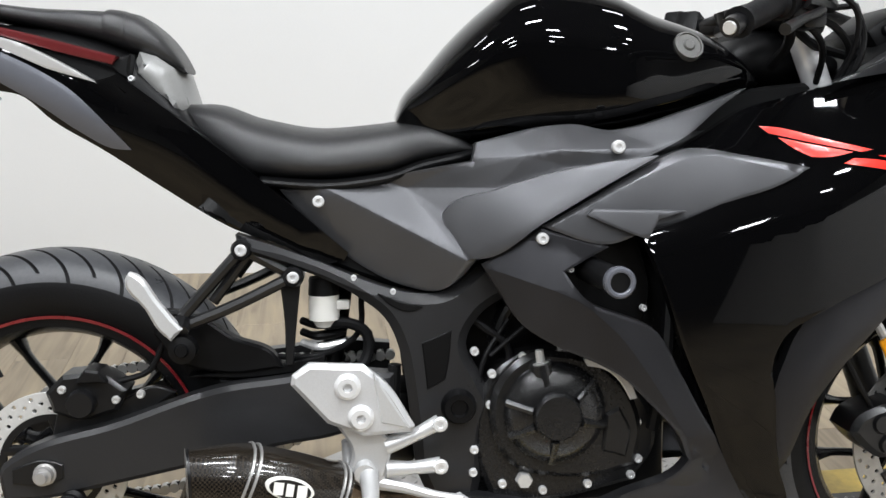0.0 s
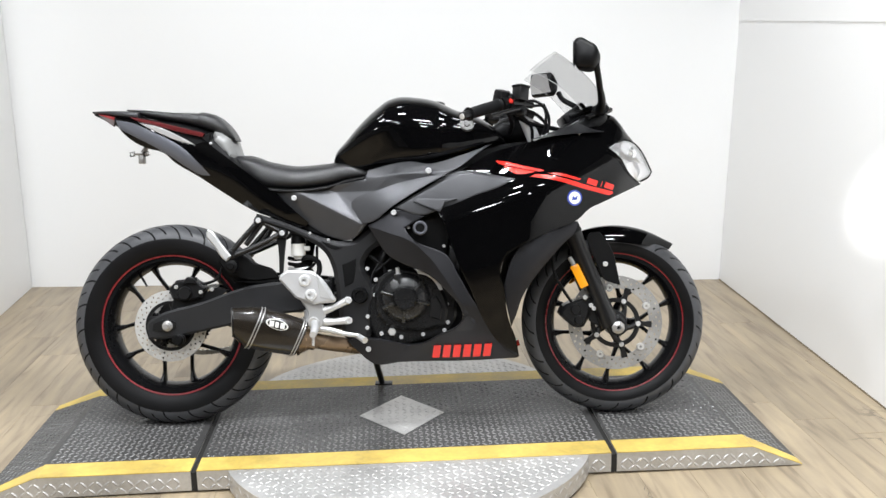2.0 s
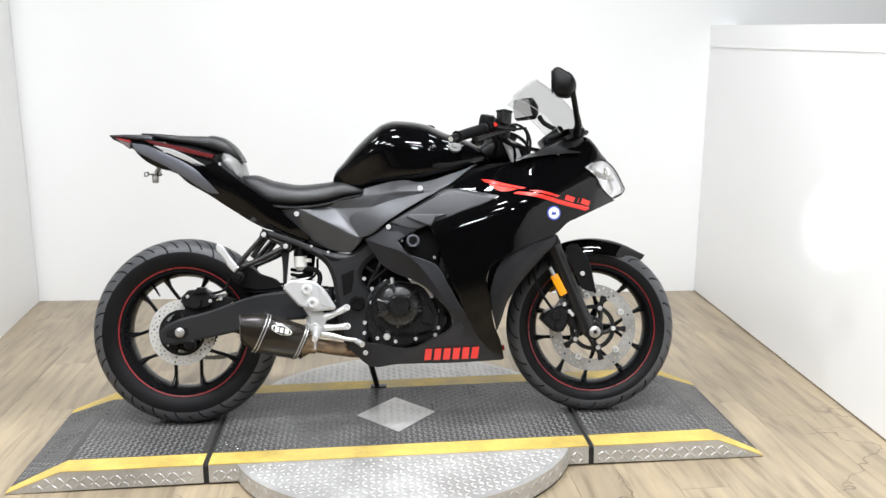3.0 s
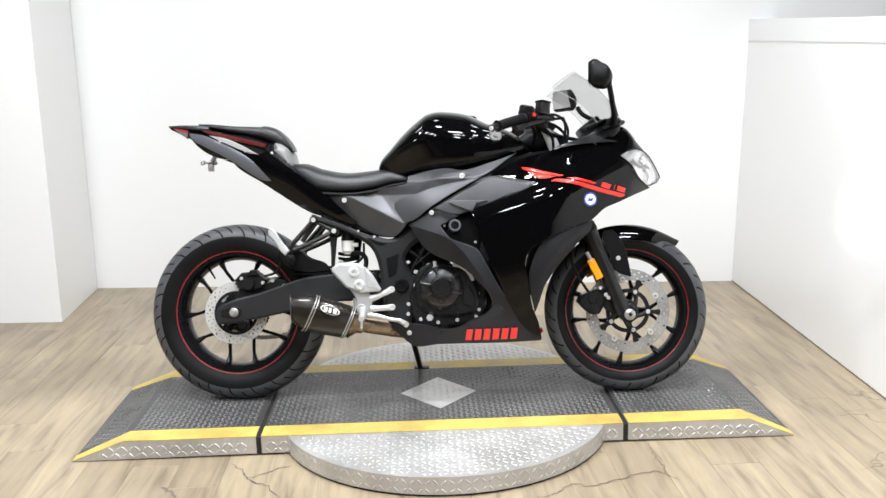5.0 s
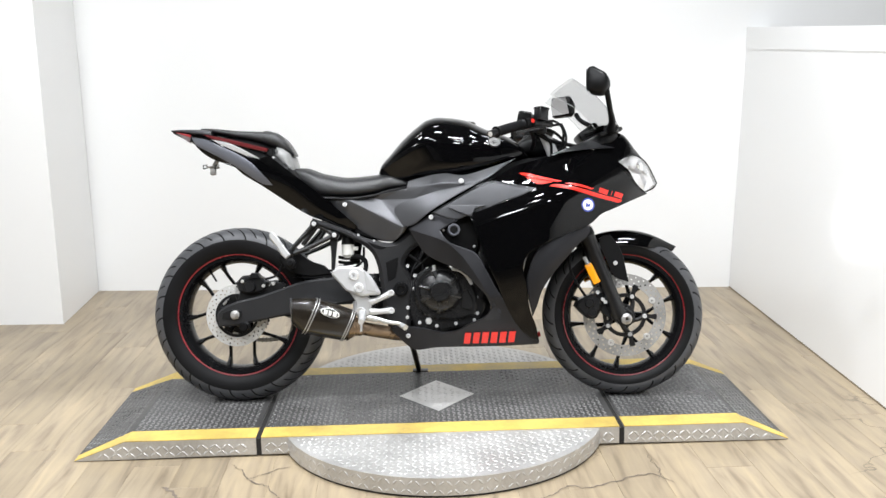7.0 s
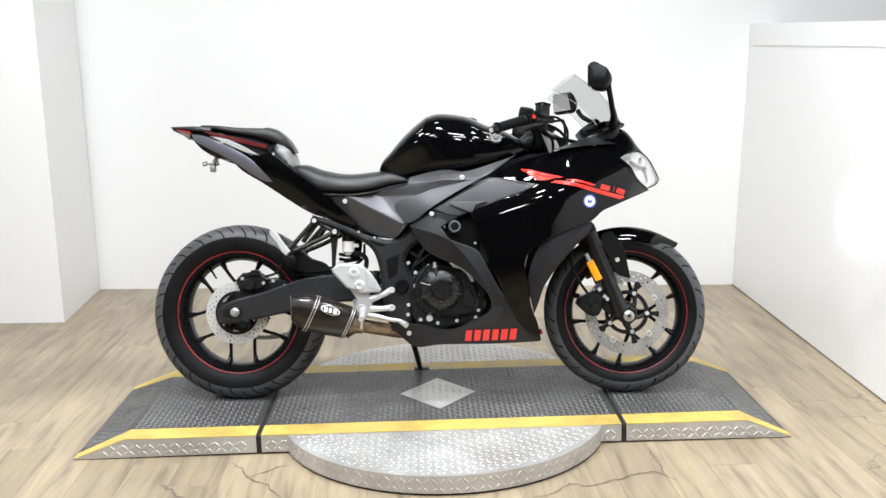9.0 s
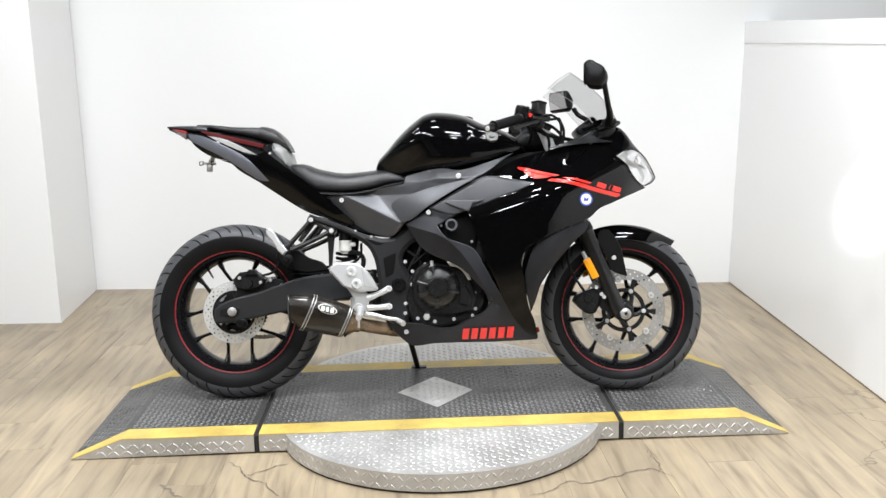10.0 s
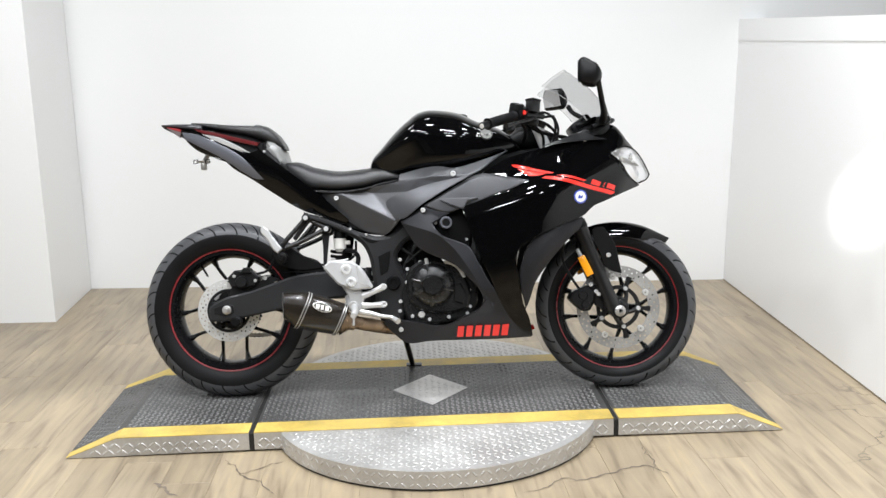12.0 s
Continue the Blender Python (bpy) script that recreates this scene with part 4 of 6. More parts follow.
MUF_A, MUF_B = (-0.478, -0.240, 0.333), (-0.268, -0.190, 0.272)
muffler = part("muffler", canister(MUF_A, MUF_B, [(0.20, 0.060, 0.049, -0.05), (0.27, 0.063, 0.051, -0.12), (0.55, 0.062, 0.050, -0.15), (0.84, 0.057, 0.046, -0.15), (0.92, 0.053, 0.043, -0.15)]), CARBON, bike, "short carbon-fibre muffler with bright bands")
part("end_cap", canister(MUF_A, MUF_B, [(0.06, 0.036, 0.029, 0.30), (-0.01, 0.038, 0.031, 0.30), (0.0, 0.041, 0.034, 0.30), (0.20, 0.0595, 0.0485, 0.0), (0.26, 0.062, 0.0505, -0.1)]), CARBON, muffler, "tapered carbon end cap")
part("outlet", canister(MUF_A, MUF_B, [(0.30, 0.030, 0.024, 0.0), (0.02, 0.036, 0.029, 0.30), (-0.012, 0.038, 0.031, 0.30), (-0.018, 0.0415, 0.034, 0.30), (0.0, 0.0425, 0.035, 0.30)]), FRAME, muffler, "dark open outlet")
part("outlet_lip", canister(MUF_A, MUF_B, [(-0.019, 0.0400, 0.0330, 0.30), (-0.022, 0.0412, 0.0342, 0.30), (-0.019, 0.0424, 0.0354, 0.30)]), BAND, muffler, "thin steel outlet lip")
for s, hh, hw in ((0.275, 0.0635, 0.0515), (0.315, 0.0635, 0.0515), (0.855, 0.0575, 0.0465), (0.89, 0.0560, 0.0450)):
    part("band", canister(MUF_A, MUF_B, [(s - 0.009, hh - 0.001, hw - 0.001, -0.15), (s - 0.007, hh + 0.0015, hw + 0.0015, -0.15), (s + 0.007, hh + 0.0015, hw + 0.0015, -0.15), (s + 0.009, hh - 0.001, hw - 0.001, -0.15)]), BAND, muffler, "bright steel band")
part("outlet_cone", canister(MUF_A, MUF_B, [(0.89, 0.054, 0.044, 0.15), (1.0, 0.034, 0.030, 0.1), (1.05, 0.028, 0.028, 0.0), (1.12, 0.026, 0.026, 0.0)]), BRONZE, muffler, "heat-tinted inlet cone")
oval = [np.array((-0.345 + 0.033 * math.cos(a) * 0.97 - 0.0, 0.3265 + 0.0155 * math.sin(a) - 0.009 * math.cos(a))) for a in np.linspace(0, 2 * math.pi, 40, False)]
swing = pose(-0.345, -0.2615, 0, 0, 0, 13.4) @ pose(0.345, 0.25, 0)
badge = part("badge", moved(plate(oval, -0.2555, -0.2470, 0.001, smooth_line=False), swing), WHITE, muffler, "oval white badge")
part("badge_field", moved(plate([(p - (-0.345, 0.3265)) * 0.86 + (-0.345, 0.3265) for p in map(np.array, oval)], -0.2565, -0.2550, 0.0003, smooth_line=False), swing), FRAME, badge)
for x, w in ((-0.362, 0.013), (-0.347, 0.010), (-0.331, 0.013)):
    z = 0.3265 - 0.27 * (x + 0.345)
    part("badge_bar", moved(plate([(x - w / 2, z - 0.008), (x + w / 2, z - 0.010), (x + w / 2 + 0.003, z + 0.006), (x - w / 2 + 0.003, z + 0.009)], -0.2575, -0.2562, 0.0002, smooth_line=False), swing), WHITE, badge)
part("exhaust_pipe", tube([(-0.275, -0.188, 0.273), (-0.20, -0.160, 0.256), (-0.12, -0.112, 0.238), (-0.02, -0.07, 0.228), (0.12, -0.02, 0.225)], 0.0232, 20), BRONZE, bike, "heat-tinted bronze exhaust pipe")

# ---- frame and engine ----
main_line = [(-0.42, 0.655), (-0.375, 0.640), (-0.30, 0.612), (-0.24, 0.585), (-0.17, 0.565), (-0.13, 0.566), (-0.075, 0.605), (0.02, 0.665), (0.10, 0.71), (0.16, 0.73), (0.16, 0.68), (0.06, 0.615), (-0.02, 0.565), (-0.075, 0.53), (-0.095, 0.49), (-0.075, 0.445), (-0.058, 0.40), (-0.068, 0.365), (-0.075, 0.29), (-0.085, 0.245), (-0.135, 0.245), (-0.165, 0.29), (-0.176, 0.37), (-0.184, 0.44), (-0.192, 0.485), (-0.212, 0.530), (-0.250, 0.562), (-0.30, 0.590), (-0.36, 0.613), (-0.41, 0.632)]
main = both("main_frame", plate(main_line, -0.152, -0.10, 0.014, step=0.010, corner=60), FRAME_PAINT, bike, "satin black steel frame")[0]
# Frame pockets are near-black plates laid on, shade given as colour.
part("recess_shade", plate([(-0.160, 0.495), (-0.117, 0.512), (-0.121, 0.470), (-0.127, 0.440), (-0.153, 0.426)], -0.1545, -0.150, 0.0015), PLASTIC, main)
part("recess_shade", plate([(-0.222, 0.568), (-0.190, 0.556), (-0.157, 0.547), (-0.170, 0.541), (-0.210, 0.555)], -0.1545, -0.150, 0.0015), PLASTIC, main)
part("pivot_cap", lathe([(0, -0.163), (0.011, -0.163), (0.013, -0.168), (0.021, -0.168), (0.025, -0.160), (0.026, -0.150), (0, -0.150)], 28, (-0.108, 0, 0.400)), PLASTIC, main, "round black pivot cap")
bolt(main, -0.255, -0.158, 0.592, 0.0045)
bolt(main, -0.20, -0.158, 0.571, 0.0045)
part("frame_tube", tube([(-0.05, -0.10, 0.48), (-0.03, -0.10, 0.53), (0.01, -0.10, 0.57)], 0.012, 12), FRAME, bike)

engine = part("engine_block", joined(box((-0.085, -0.125, 0.235), (0.21, 0.125, 0.42), 0.02), moved(box((-0.02, -0.11, 0.36), (0.21, 0.11, 0.60), 0.02), pose(0.02, 0, 0.02, 0, 12, 0)),
                                    plate([(-0.085, 0.335), (-0.06, 0.44), (-0.02, 0.47), (0.05, 0.475), (0.11, 0.45), (0.17, 0.40), (0.185, 0.33), (0.15, 0.275), (0.02, 0.250), (-0.06, 0.255)], -0.150, -0.10, 0.008)), ENGINE, bike, "black twin-cylinder engine")
CL = (0.030, 0.390)
part("clutch_cover", lathe([(0, -0.196), (0.030, -0.196), (0.034, -0.193), (0.036, -0.188), (0.058, -0.185), (0.070, -0.176), (0.078, -0.160), (0.079, -0.145), (0.0, -0.145)], 56, (CL[0], 0, CL[1])), ENGINE, engine, "round black clutch cover")
part("crankcase_cover", plate([(-0.06, 0.36), (-0.055, 0.43), (-0.01, 0.474), (0.05, 0.476), (0.10, 0.458), (0.145, 0.41), (0.160, 0.36), (0.150, 0.305), (0.10, 0.292), (0.03, 0.292), (-0.03, 0.310)], -0.166, -0.148, 0.008, corner=60), ENGINE, engine, "lobed black crankcase cover")
part("cover_boss", plate([(0.10, 0.33), (0.105, 0.385), (0.125, 0.395), (0.142, 0.36), (0.135, 0.32)], -0.172, -0.160, 0.004), ENGINE, engine)
part("clutch_boss", lathe([(0, -0.201), (0.031, -0.201), (0.0335, -0.198), (0.0335, -0.19), (0, -0.19)], 40, (CL[0], 0, CL[1])), ENGINE, engine)
for a in (-15, 40, 165, 205, 265):
    p, q = ((CL[0] + r * math.cos(radians(a)), y, CL[1] + r * math.sin(radians(a))) for r, y in ((0.036, -0.192), (0.073, -0.174)))
    part("cover_rib", tube([p, q], [0.006, 0.007], 8), ENGINE, engine)
part("cover_rim", lathe([(0.082, -0.158), (0.086, -0.158), (0.087, -0.145), (0.082, -0.145)], 56, (CL[0], 0, CL[1]), True), ENGINE, engine)
part("filler_cap", joined(tube([(0.012, -0.165, 0.452), (0.010, -0.165, 0.464)], [0.011, 0.012], 14), tube([(0.010, -0.165, 0.464), (0.008, -0.165, 0.482)], [0.007, 0.006], 10)), STEEL, engine, "bright clutch arm bolt")
part("filler_neck", tube([(0.018, -0.168, 0.425), (0.010, -0.166, 0.462)], [0.020, 0.018], 14), ENGINE, engine)
for x, z in ((-0.084, 0.480), (-0.014, 0.470), (-0.059, 0.446), (-0.062, 0.400), (-0.086, 0.334), (-0.045, 0.281), (0.015, 0.269), (0.082, 0.276), (0.147, 0.287), (0.158, 0.311), (0.156, 0.367), (-0.088, 0.30)):
    bolt(engine, x, -0.153, z, 0.0065)
part("oil_plug", lathe([(0, -0.162), (0.011, -0.162), (0.013, -0.157), (0.013, -0.148), (0, -0.148)], 6, (-0.013, 0, 0.286)), STEEL, engine, "bright oil plug")
part("clutch_arm", plate([(0.066, 0.474), (0.072, 0.463), (0.095, 0.458), (0.120, 0.437), (0.134, 0.412), (0.144, 0.414), (0.132, 0.443), (0.104, 0.468)], -0.196, -0.189, 0.0015), BRIGHT, engine, "bent aluminium clutch arm")
part("engine_rear", joined(box((-0.105, -0.085, 0.40), (0.06, 0.085, 0.60), 0.02), box((-0.165, -0.07, 0.25), (-0.07, 0.07, 0.46), 0.02)), PLASTIC, engine, "dark gearbox and intake")
part("shock_linkage", joined(box((-0.262, -0.06, 0.285), (-0.165, 0.06, 0.40), 0.012), tube([(-0.205, -0.11, 0.335), (-0.198, -0.11, 0.455)], 0.010, 10)), FRAME, bike, "dark shock linkage")
part("radiator", box((0.235, -0.17, 0.34), (0.275, 0.17, 0.66), 0.008), PLASTIC, bike, "black radiator")
# Added black plate that keeps the pale wall from showing through.
part("under_seat_filler", plate([(-0.405, 0.665), (-0.300, 0.612), (-0.200, 0.574), (-0.100, 0.566), (0.0, 0.620), (0.0, 0.72), (-0.30, 0.70)], -0.112, 0.112, 0.006, corner=20), PLASTIC, bike, "black filler plate closing the gap under the seat")
part("airbox", loft([(-0.25, 0.70, 0.60, 0.08), (-0.1, 0.77, 0.58, 0.12), (0.1, 0.80, 0.58, 0.14), (0.3, 0.84, 0.62, 0.13), (0.46, 0.84, 0.68, 0.10)], 24, 24), PLASTIC, bike, "black airbox")
for pts, r in (([(-0.08, -0.12, 0.52), (-0.03, -0.13, 0.47), (-0.05, -0.13, 0.42), (-0.09, -0.13, 0.37)], 0.006), ([(-0.03, -0.12, 0.52), (-0.07, -0.135, 0.46), (-0.075, -0.135, 0.36)], 0.004), ([(0.0, -0.14, 0.52), (-0.06, -0.14, 0.47)], 0.0035), ([(0.21, -0.13, 0.55), (0.19, -0.17, 0.45), (0.175, -0.165, 0.36)], 0.010)):
    part("hose", tube(pts, r, 8), RUBBER, bike)

# ---- shock, reservoir, pegs ----
shock = part("shock_absorber", tube([(-0.30, -0.02, 0.40), (-0.27, 0.0, 0.60)], 0.018, 14), FRAME, bike, "rear shock absorber with black coil spring")
coil = [(-0.295 + 0.026 * math.cos(a), 0.026 * math.sin(a) - 0.02, 0.415 + 0.0032 * a * 1.4) for a in np.linspace(0, 12 * math.pi, 150)]
part("spring", tube(coil, 0.0055, 8, 0.02), PLASTIC, shock, "black coil spring")
reservoir = part("brake_reservoir", joined(tube([(-0.300, -0.095, 0.523), (-0.300, -0.095, 0.562)], 0.0225, 20), tube([(-0.300, -0.095, 0.512), (-0.300, -0.095, 0.524)], [0.012, 0.020], 16), box((-0.285, -0.107, 0.538), (-0.262, -0.093, 0.552), 0.003)), WHITE, bike, "translucent white brake fluid reservoir")
part("cap", tube([(-0.300, -0.095, 0.560), (-0.300, -0.095, 0.586)], [0.023, 0.021], 20), PLASTIC, reservoir, "black screw cap")
part("hose", tube([(-0.295, -0.095, 0.515), (-0.265, -0.10, 0.517), (-0.238, -0.10, 0.50), (-0.236, -0.10, 0.475), (-0.255, -0.11, 0.44)], 0.0085, 10), RUBBER, reservoir)
for z in (0.515, 0.498, 0.482):
    part("coil_turn", tube([(-0.335, -0.06, z), (-0.31, -0.08, z - 0.004), (-0.27, -0.075, z + 0.002)], 0.006, 8), CHROME if z < 0.49 else PLASTIC, shock)

heel = part("heel_plate", plate([(-0.341, 0.468), (-0.318, 0.484), (-0.245, 0.480), (-0.214, 0.454), (-0.175, 0.392), (-0.180, 0.384), (-0.245, 0.380), (-0.295, 0.400), (-0.343, 0.455)], -0.222, -0.206, 0.0065, corner=25), CAST, bike, "silver cast heel guard plate")
part("heel_facet", plate([(-0.232, 0.472), (-0.219, 0.450), (-0.182, 0.390), (-0.222, 0.400)], -0.2245, -0.2205, 0.0022, corner=20), BRIGHT, heel, "brighter bevelled edge")
for x, z in ((-0.266, 0.452), (-0.249, 0.408)):
    part("bolt", lathe([(0, -0.223), (0.006, -0.223), (0.0065, -0.232), (0.013, -0.232), (0.0155, -0.228), (0.018, -0.225), (0.018, -0.220), (0, -0.220)], 24, (x, 0, z)), CHROME, heel, "bright socket bolt")
hanger = part("peg_hanger", joined(plate([(-0.285, 0.395), (-0.232, 0.388), (-0.208, 0.362), (-0.212, 0.335), (-0.222, 0.308), (-0.250, 0.300), (-0.268, 0.318), (-0.262, 0.350)], -0.202, -0.186, 0.004, step=0.008, corner=60),
                                   tube([(-0.215, -0.194, 0.358), (-0.175, -0.194, 0.372), (-0.139, -0.194, 0.390)], [0.013, 0.0095, 0.0115], 12), tube([(-0.215, -0.194, 0.325), (-0.180, -0.194, 0.325), (-0.139, -0.194, 0.328)], [0.013, 0.0095, 0.0115], 12),
                                   tube([(-0.245, -0.186, 0.330), (-0.245, -0.215, 0.325)], 0.015, 14)), BRIGHT, bike, "silver cast foot peg hanger")
for x, z in ((-0.139, 0.389), (-0.139, 0.328)):
    bolt(hanger, x, -0.204, z, 0.0105, CHROME)
part("foot_peg", joined(tube([(-0.240, -0.205, 0.325), (-0.238, -0.240, 0.305), (-0.238, -0.285, 0.296)], [0.014, 0.012, 0.0095], 14), tube([(-0.238, -0.262, 0.300), (-0.240, -0.265, 0.262)], 0.004, 8)), BRIGHT, hanger, "silver foot peg")
part("brake_pedal", joined(tube([(-0.235, -0.190, 0.306), (-0.19, -0.196, 0.298), (-0.15, -0.205, 0.288), (-0.110, -0.212, 0.283)], [0.011, 0.009, 0.007, 0.0065], 10), tube([(-0.116, -0.200, 0.282), (-0.090, -0.232, 0.270)], [0.008, 0.010], 10)), BRIGHT, bike, "thin silver brake pedal")
part("master_cylinder", tube([(-0.268, -0.165, 0.36), (-0.262, -0.165, 0.31)], [0.010, 0.014], 12), BRIGHT, bike)

# passenger peg brackets: a triangle of bars
for s in (1, -1):
    bars = [[(-0.411, 0.634), (-0.498, 0.540)], [(-0.340, 0.594), (-0.44, 0.548), (-0.498, 0.526)], [(-0.411, 0.634), (-0.340, 0.594)], [(-0.405, 0.625), (-0.455, 0.560)]]
    shapes = [tube([(x, -0.145 if i < 2 else -0.135, z) for x, z in bar], [0.0085] * len(bar), 8, flat=0.75) for i, bar in enumerate(bars)]
    shapes += [lathe([(0, -0.155), (0.012, -0.155), (0.015, -0.150), (0.015, -0.12), (0, -0.12)], 20, (x, 0, z)) for x, z in ((-0.411, 0.634), (-0.340, 0.594))]
    shapes.append(tube([(-0.498, -0.145, 0.533), (-0.498, -0.165, 0.522)], 0.013, 12))
    bracket_shape = joined(*shapes)
    if s < 0:
        bmesh.ops.scale(bracket_shape, vec=(1, -1, 1), verts=bracket_shape.verts)
        bmesh.ops.reverse_faces(bracket_shape, faces=bracket_shape.faces)
    bracket = part("peg_bracket", bracket_shape, FRAME, bike, "black triangular passenger peg bracket")
    peg = plate([(-0.566, 0.600), (-0.561, 0.609), (-0.552, 0.606), (-0.525, 0.570), (-0.503, 0.541), (-0.492, 0.528), (-0.508, 0.512), (-0.523, 0.526), (-0.540, 0.556)], -0.178, -0.162, 0.004, corner=60)
    if s < 0:
        bmesh.ops.scale(peg, vec=(1, -1, 1), verts=peg.verts)
        bmesh.ops.reverse_faces(peg, faces=peg.faces)
    if s > 0:
        part("passenger_peg", peg, BRIGHT, bracket, "folded silver passenger peg")
        for x, z in ((-0.411, 0.634), (-0.340, 0.594)):
            bolt(bracket, x, -0.156, z, 0.0085)
part("muffler_hanger", plate([(-0.362, 0.592), (-0.330, 0.592), (-0.338, 0.53), (-0.345, 0.462), (-0.356, 0.462), (-0.356, 0.53)], -0.128, -0.118, 0.002), FRAME, bike, "black strap bracket")
part("bobbin", lathe([(0, -0.175), (0.008, -0.175), (0.010, -0.17), (0.019, -0.168), (0.019, -0.145), (0, -0.145)], 24, (-0.495, 0, 0.497)), PLASTIC, bike, "black rubber bobbin")

# ---- side stand ----
part("side_stand", joined(tube([(-0.105, 0.10, 0.235), (-0.09, 0.17, 0.17), (-0.071, 0.288, 0.062)], [0.013, 0.011, 0.010], 12), moved(box((-0.03, -0.018, -0.004), (0.03, 0.018, 0.004), 0.003), pose(-0.065, 0.292, 0.058, 11, 0, 0))), FRAME, bike, "extended black side stand")

# ---- seats and tail ----
seat_base = [(-0.505, 0.842, 0.815, 0.055), (-0.46, 0.842, 0.775, 0.090), (-0.385, 0.819, 0.728, 0.122), (-0.294, 0.804, 0.722, 0.140), (-0.21, 0.810, 0.730, 0.134), (-0.15, 0.817, 0.748, 0.112), (-0.10, 0.800, 0.758, 0.098), (-0.076, 0.778, 0.764, 0.085)]
part("rider_seat", loft(seat_base, 44, 44, 3.2, 2.6, lambda x, s: 1 - 0.14 * s), VINYL, bike, "black vinyl rider seat", 50)
part("seat_pan", loft([(x, b + 0.010, b - 0.012, w + 0.004) for x, t, b, w in seat_base[2:]], 30, 32, 3, 3), PLASTIC, bike)
part("passenger_seat", loft([(-0.838, 0.995, 0.985, 0.030), (-0.78, 0.990, 0.968, 0.062), (-0.69, 0.980, 0.945, 0.080), (-0.61, 0.976, 0.925, 0.092), (-0.565, 0.973, 0.908, 0.092), (-0.53, 0.950, 0.898, 0.084), (-0.506, 0.918, 0.890, 0.066), (-0.496, 0.898, 0.888, 0.050)], 40, 40, 2.6, 3.2), VINYL, bike, "slim black passenger seat", 50)
part("seat_strap", loft([(-0.600, 0.9765, 0.924, 0.0930), (-0.597, 0.9785, 0.922, 0.0945), (-0.574, 0.9755, 0.912, 0.0945), (-0.570, 0.9735, 0.911, 0.0930)], 8, 36, 2.6, 3.2), VINYL, bike)

tail_girth = spline(np.array([(-0.93, 0.985, 0.022), (-0.86, 0.945, 0.060), (-0.80, 0.955, 0.095), (-0.74, 0.86, 0.098), (-0.66, 0.90, 0.122), (-0.58, 0.88, 0.132), (-0.60, 0.78, 0.108), (-0.52, 0.72, 0.108), (-0.48, 0.80, 0.138), (-0.37, 0.715, 0.142), (-0.42, 0.66, 0.118), (-0.26, 0.62, 0.138), (-0.29, 0.61, 0.128)]))
tail_line = [(-0.866, 0.958), (-0.80, 0.950), (-0.715, 0.914), (-0.60, 0.872), (-0.572, 0.880), (-0.546, 0.860), (-0.477, 0.806), (-0.368, 0.719), (-0.262, 0.625), (-0.268, 0.614), (-0.291, 0.609), (-0.357, 0.638), (-0.422, 0.660), (-0.447, 0.673), (-0.524, 0.722), (-0.605, 0.777), (-0.670, 0.817), (-0.714, 0.854), (-0.739, 0.859), (-0.782, 0.875), (-0.850, 0.930)]
TAIL_RIDGE = [([(-0.85, 0.942), (-0.73, 0.885), (-0.60, 0.815), (-0.50, 0.765), (-0.40, 0.69), (-0.33, 0.645)], 0.010, 0.05)]
both("tail_fairing", panel(tail_line, 0, TAIL_RIDGE, 0.03, tail_girth, 0.014, soft=True), GLOSS, bike, "gloss black tail fairing", 35)
both("tail_accent", panel([(-0.786, 0.944), (-0.712, 0.926), (-0.655, 0.899), (-0.602, 0.868), (-0.691, 0.896), (-0.75, 0.922)], 0.004, (), 0.02, tail_girth, 0.014, ease=0.003), BRIGHT, bike, "silver tail accent")
both("red_accent", panel([(-0.815, 0.965), (-0.70, 0.938), (-0.573, 0.904), (-0.580, 0.893), (-0.66, 0.913), (-0.73, 0.934), (-0.80, 0.955)], -0.004, (), 0.02, tail_girth, 0.014, ease=0.003), DARK_RED, bike, "dark red tail trim")
# The pale reflection along the gloss tail is laid on as a grey panel.
both("tail_sheen", panel([(-0.862, 0.956), (-0.803, 0.944), (-0.739, 0.915), (-0.684, 0.888), (-0.640, 0.860), (-0.600, 0.820), (-0.560, 0.775), (-0.590, 0.778), (-0.630, 0.800), (-0.690, 0.842), (-0.744, 0.874), (-0.802, 0.904), (-0.852, 0.936)], 0.0035, TAIL_RIDGE, 0.012, tail_girth, 0.014, ease=0.005, soft=True), SHEEN_GREY, bike, "pale grey panel standing in for the tail's sheen")
riser = part("seat_riser", plate([(-0.566, 0.880), (-0.552, 0.914), (-0.530, 0.908), (-0.508, 0.892), (-0.492, 0.838), (-0.498, 0.822), (-0.520, 0.836)], -0.098, 0.098, 0.016, corner=20), RISER, bike, "riser between the seats, its reflection put into pale grey", 50)
both("riser_block", plate([(-0.592, 0.896), (-0.556, 0.908), (-0.560, 0.872), (-0.574, 0.878)], -0.122, -0.095, 0.004, corner=20), PLASTIC, riser)
bolt(riser, -0.557, -0.118, 0.874, 0.0045)
part("tail_core", loft([(-0.945, 0.988, 0.978, 0.014), (-0.90, 0.978, 0.955, 0.032), (-0.83, 0.970, 0.92, 0.062), (-0.76, 0.960, 0.885, 0.080), (-0.66, 0.950, 0.850, 0.098), (-0.57, 0.922, 0.79, 0.104), (-0.53, 0.890, 0.77, 0.098), (-0.48, 0.818, 0.735, 0.112), (-0.37, 0.730, 0.665, 0.115), (-0.27, 0.66, 0.62, 0.112)], 40, 28, 3, 3), PLASTIC, bike, "black inner tail body")
part("tail_top", loft([(-0.952, 0.992, 0.985, 0.012), (-0.90, 0.991, 0.976, 0.042), (-0.84, 0.988, 0.962, 0.070), (-0.79, 0.982, 0.955, 0.078)], 14, 24, 3, 3), MATTE, bike, "dark grey tail cover")
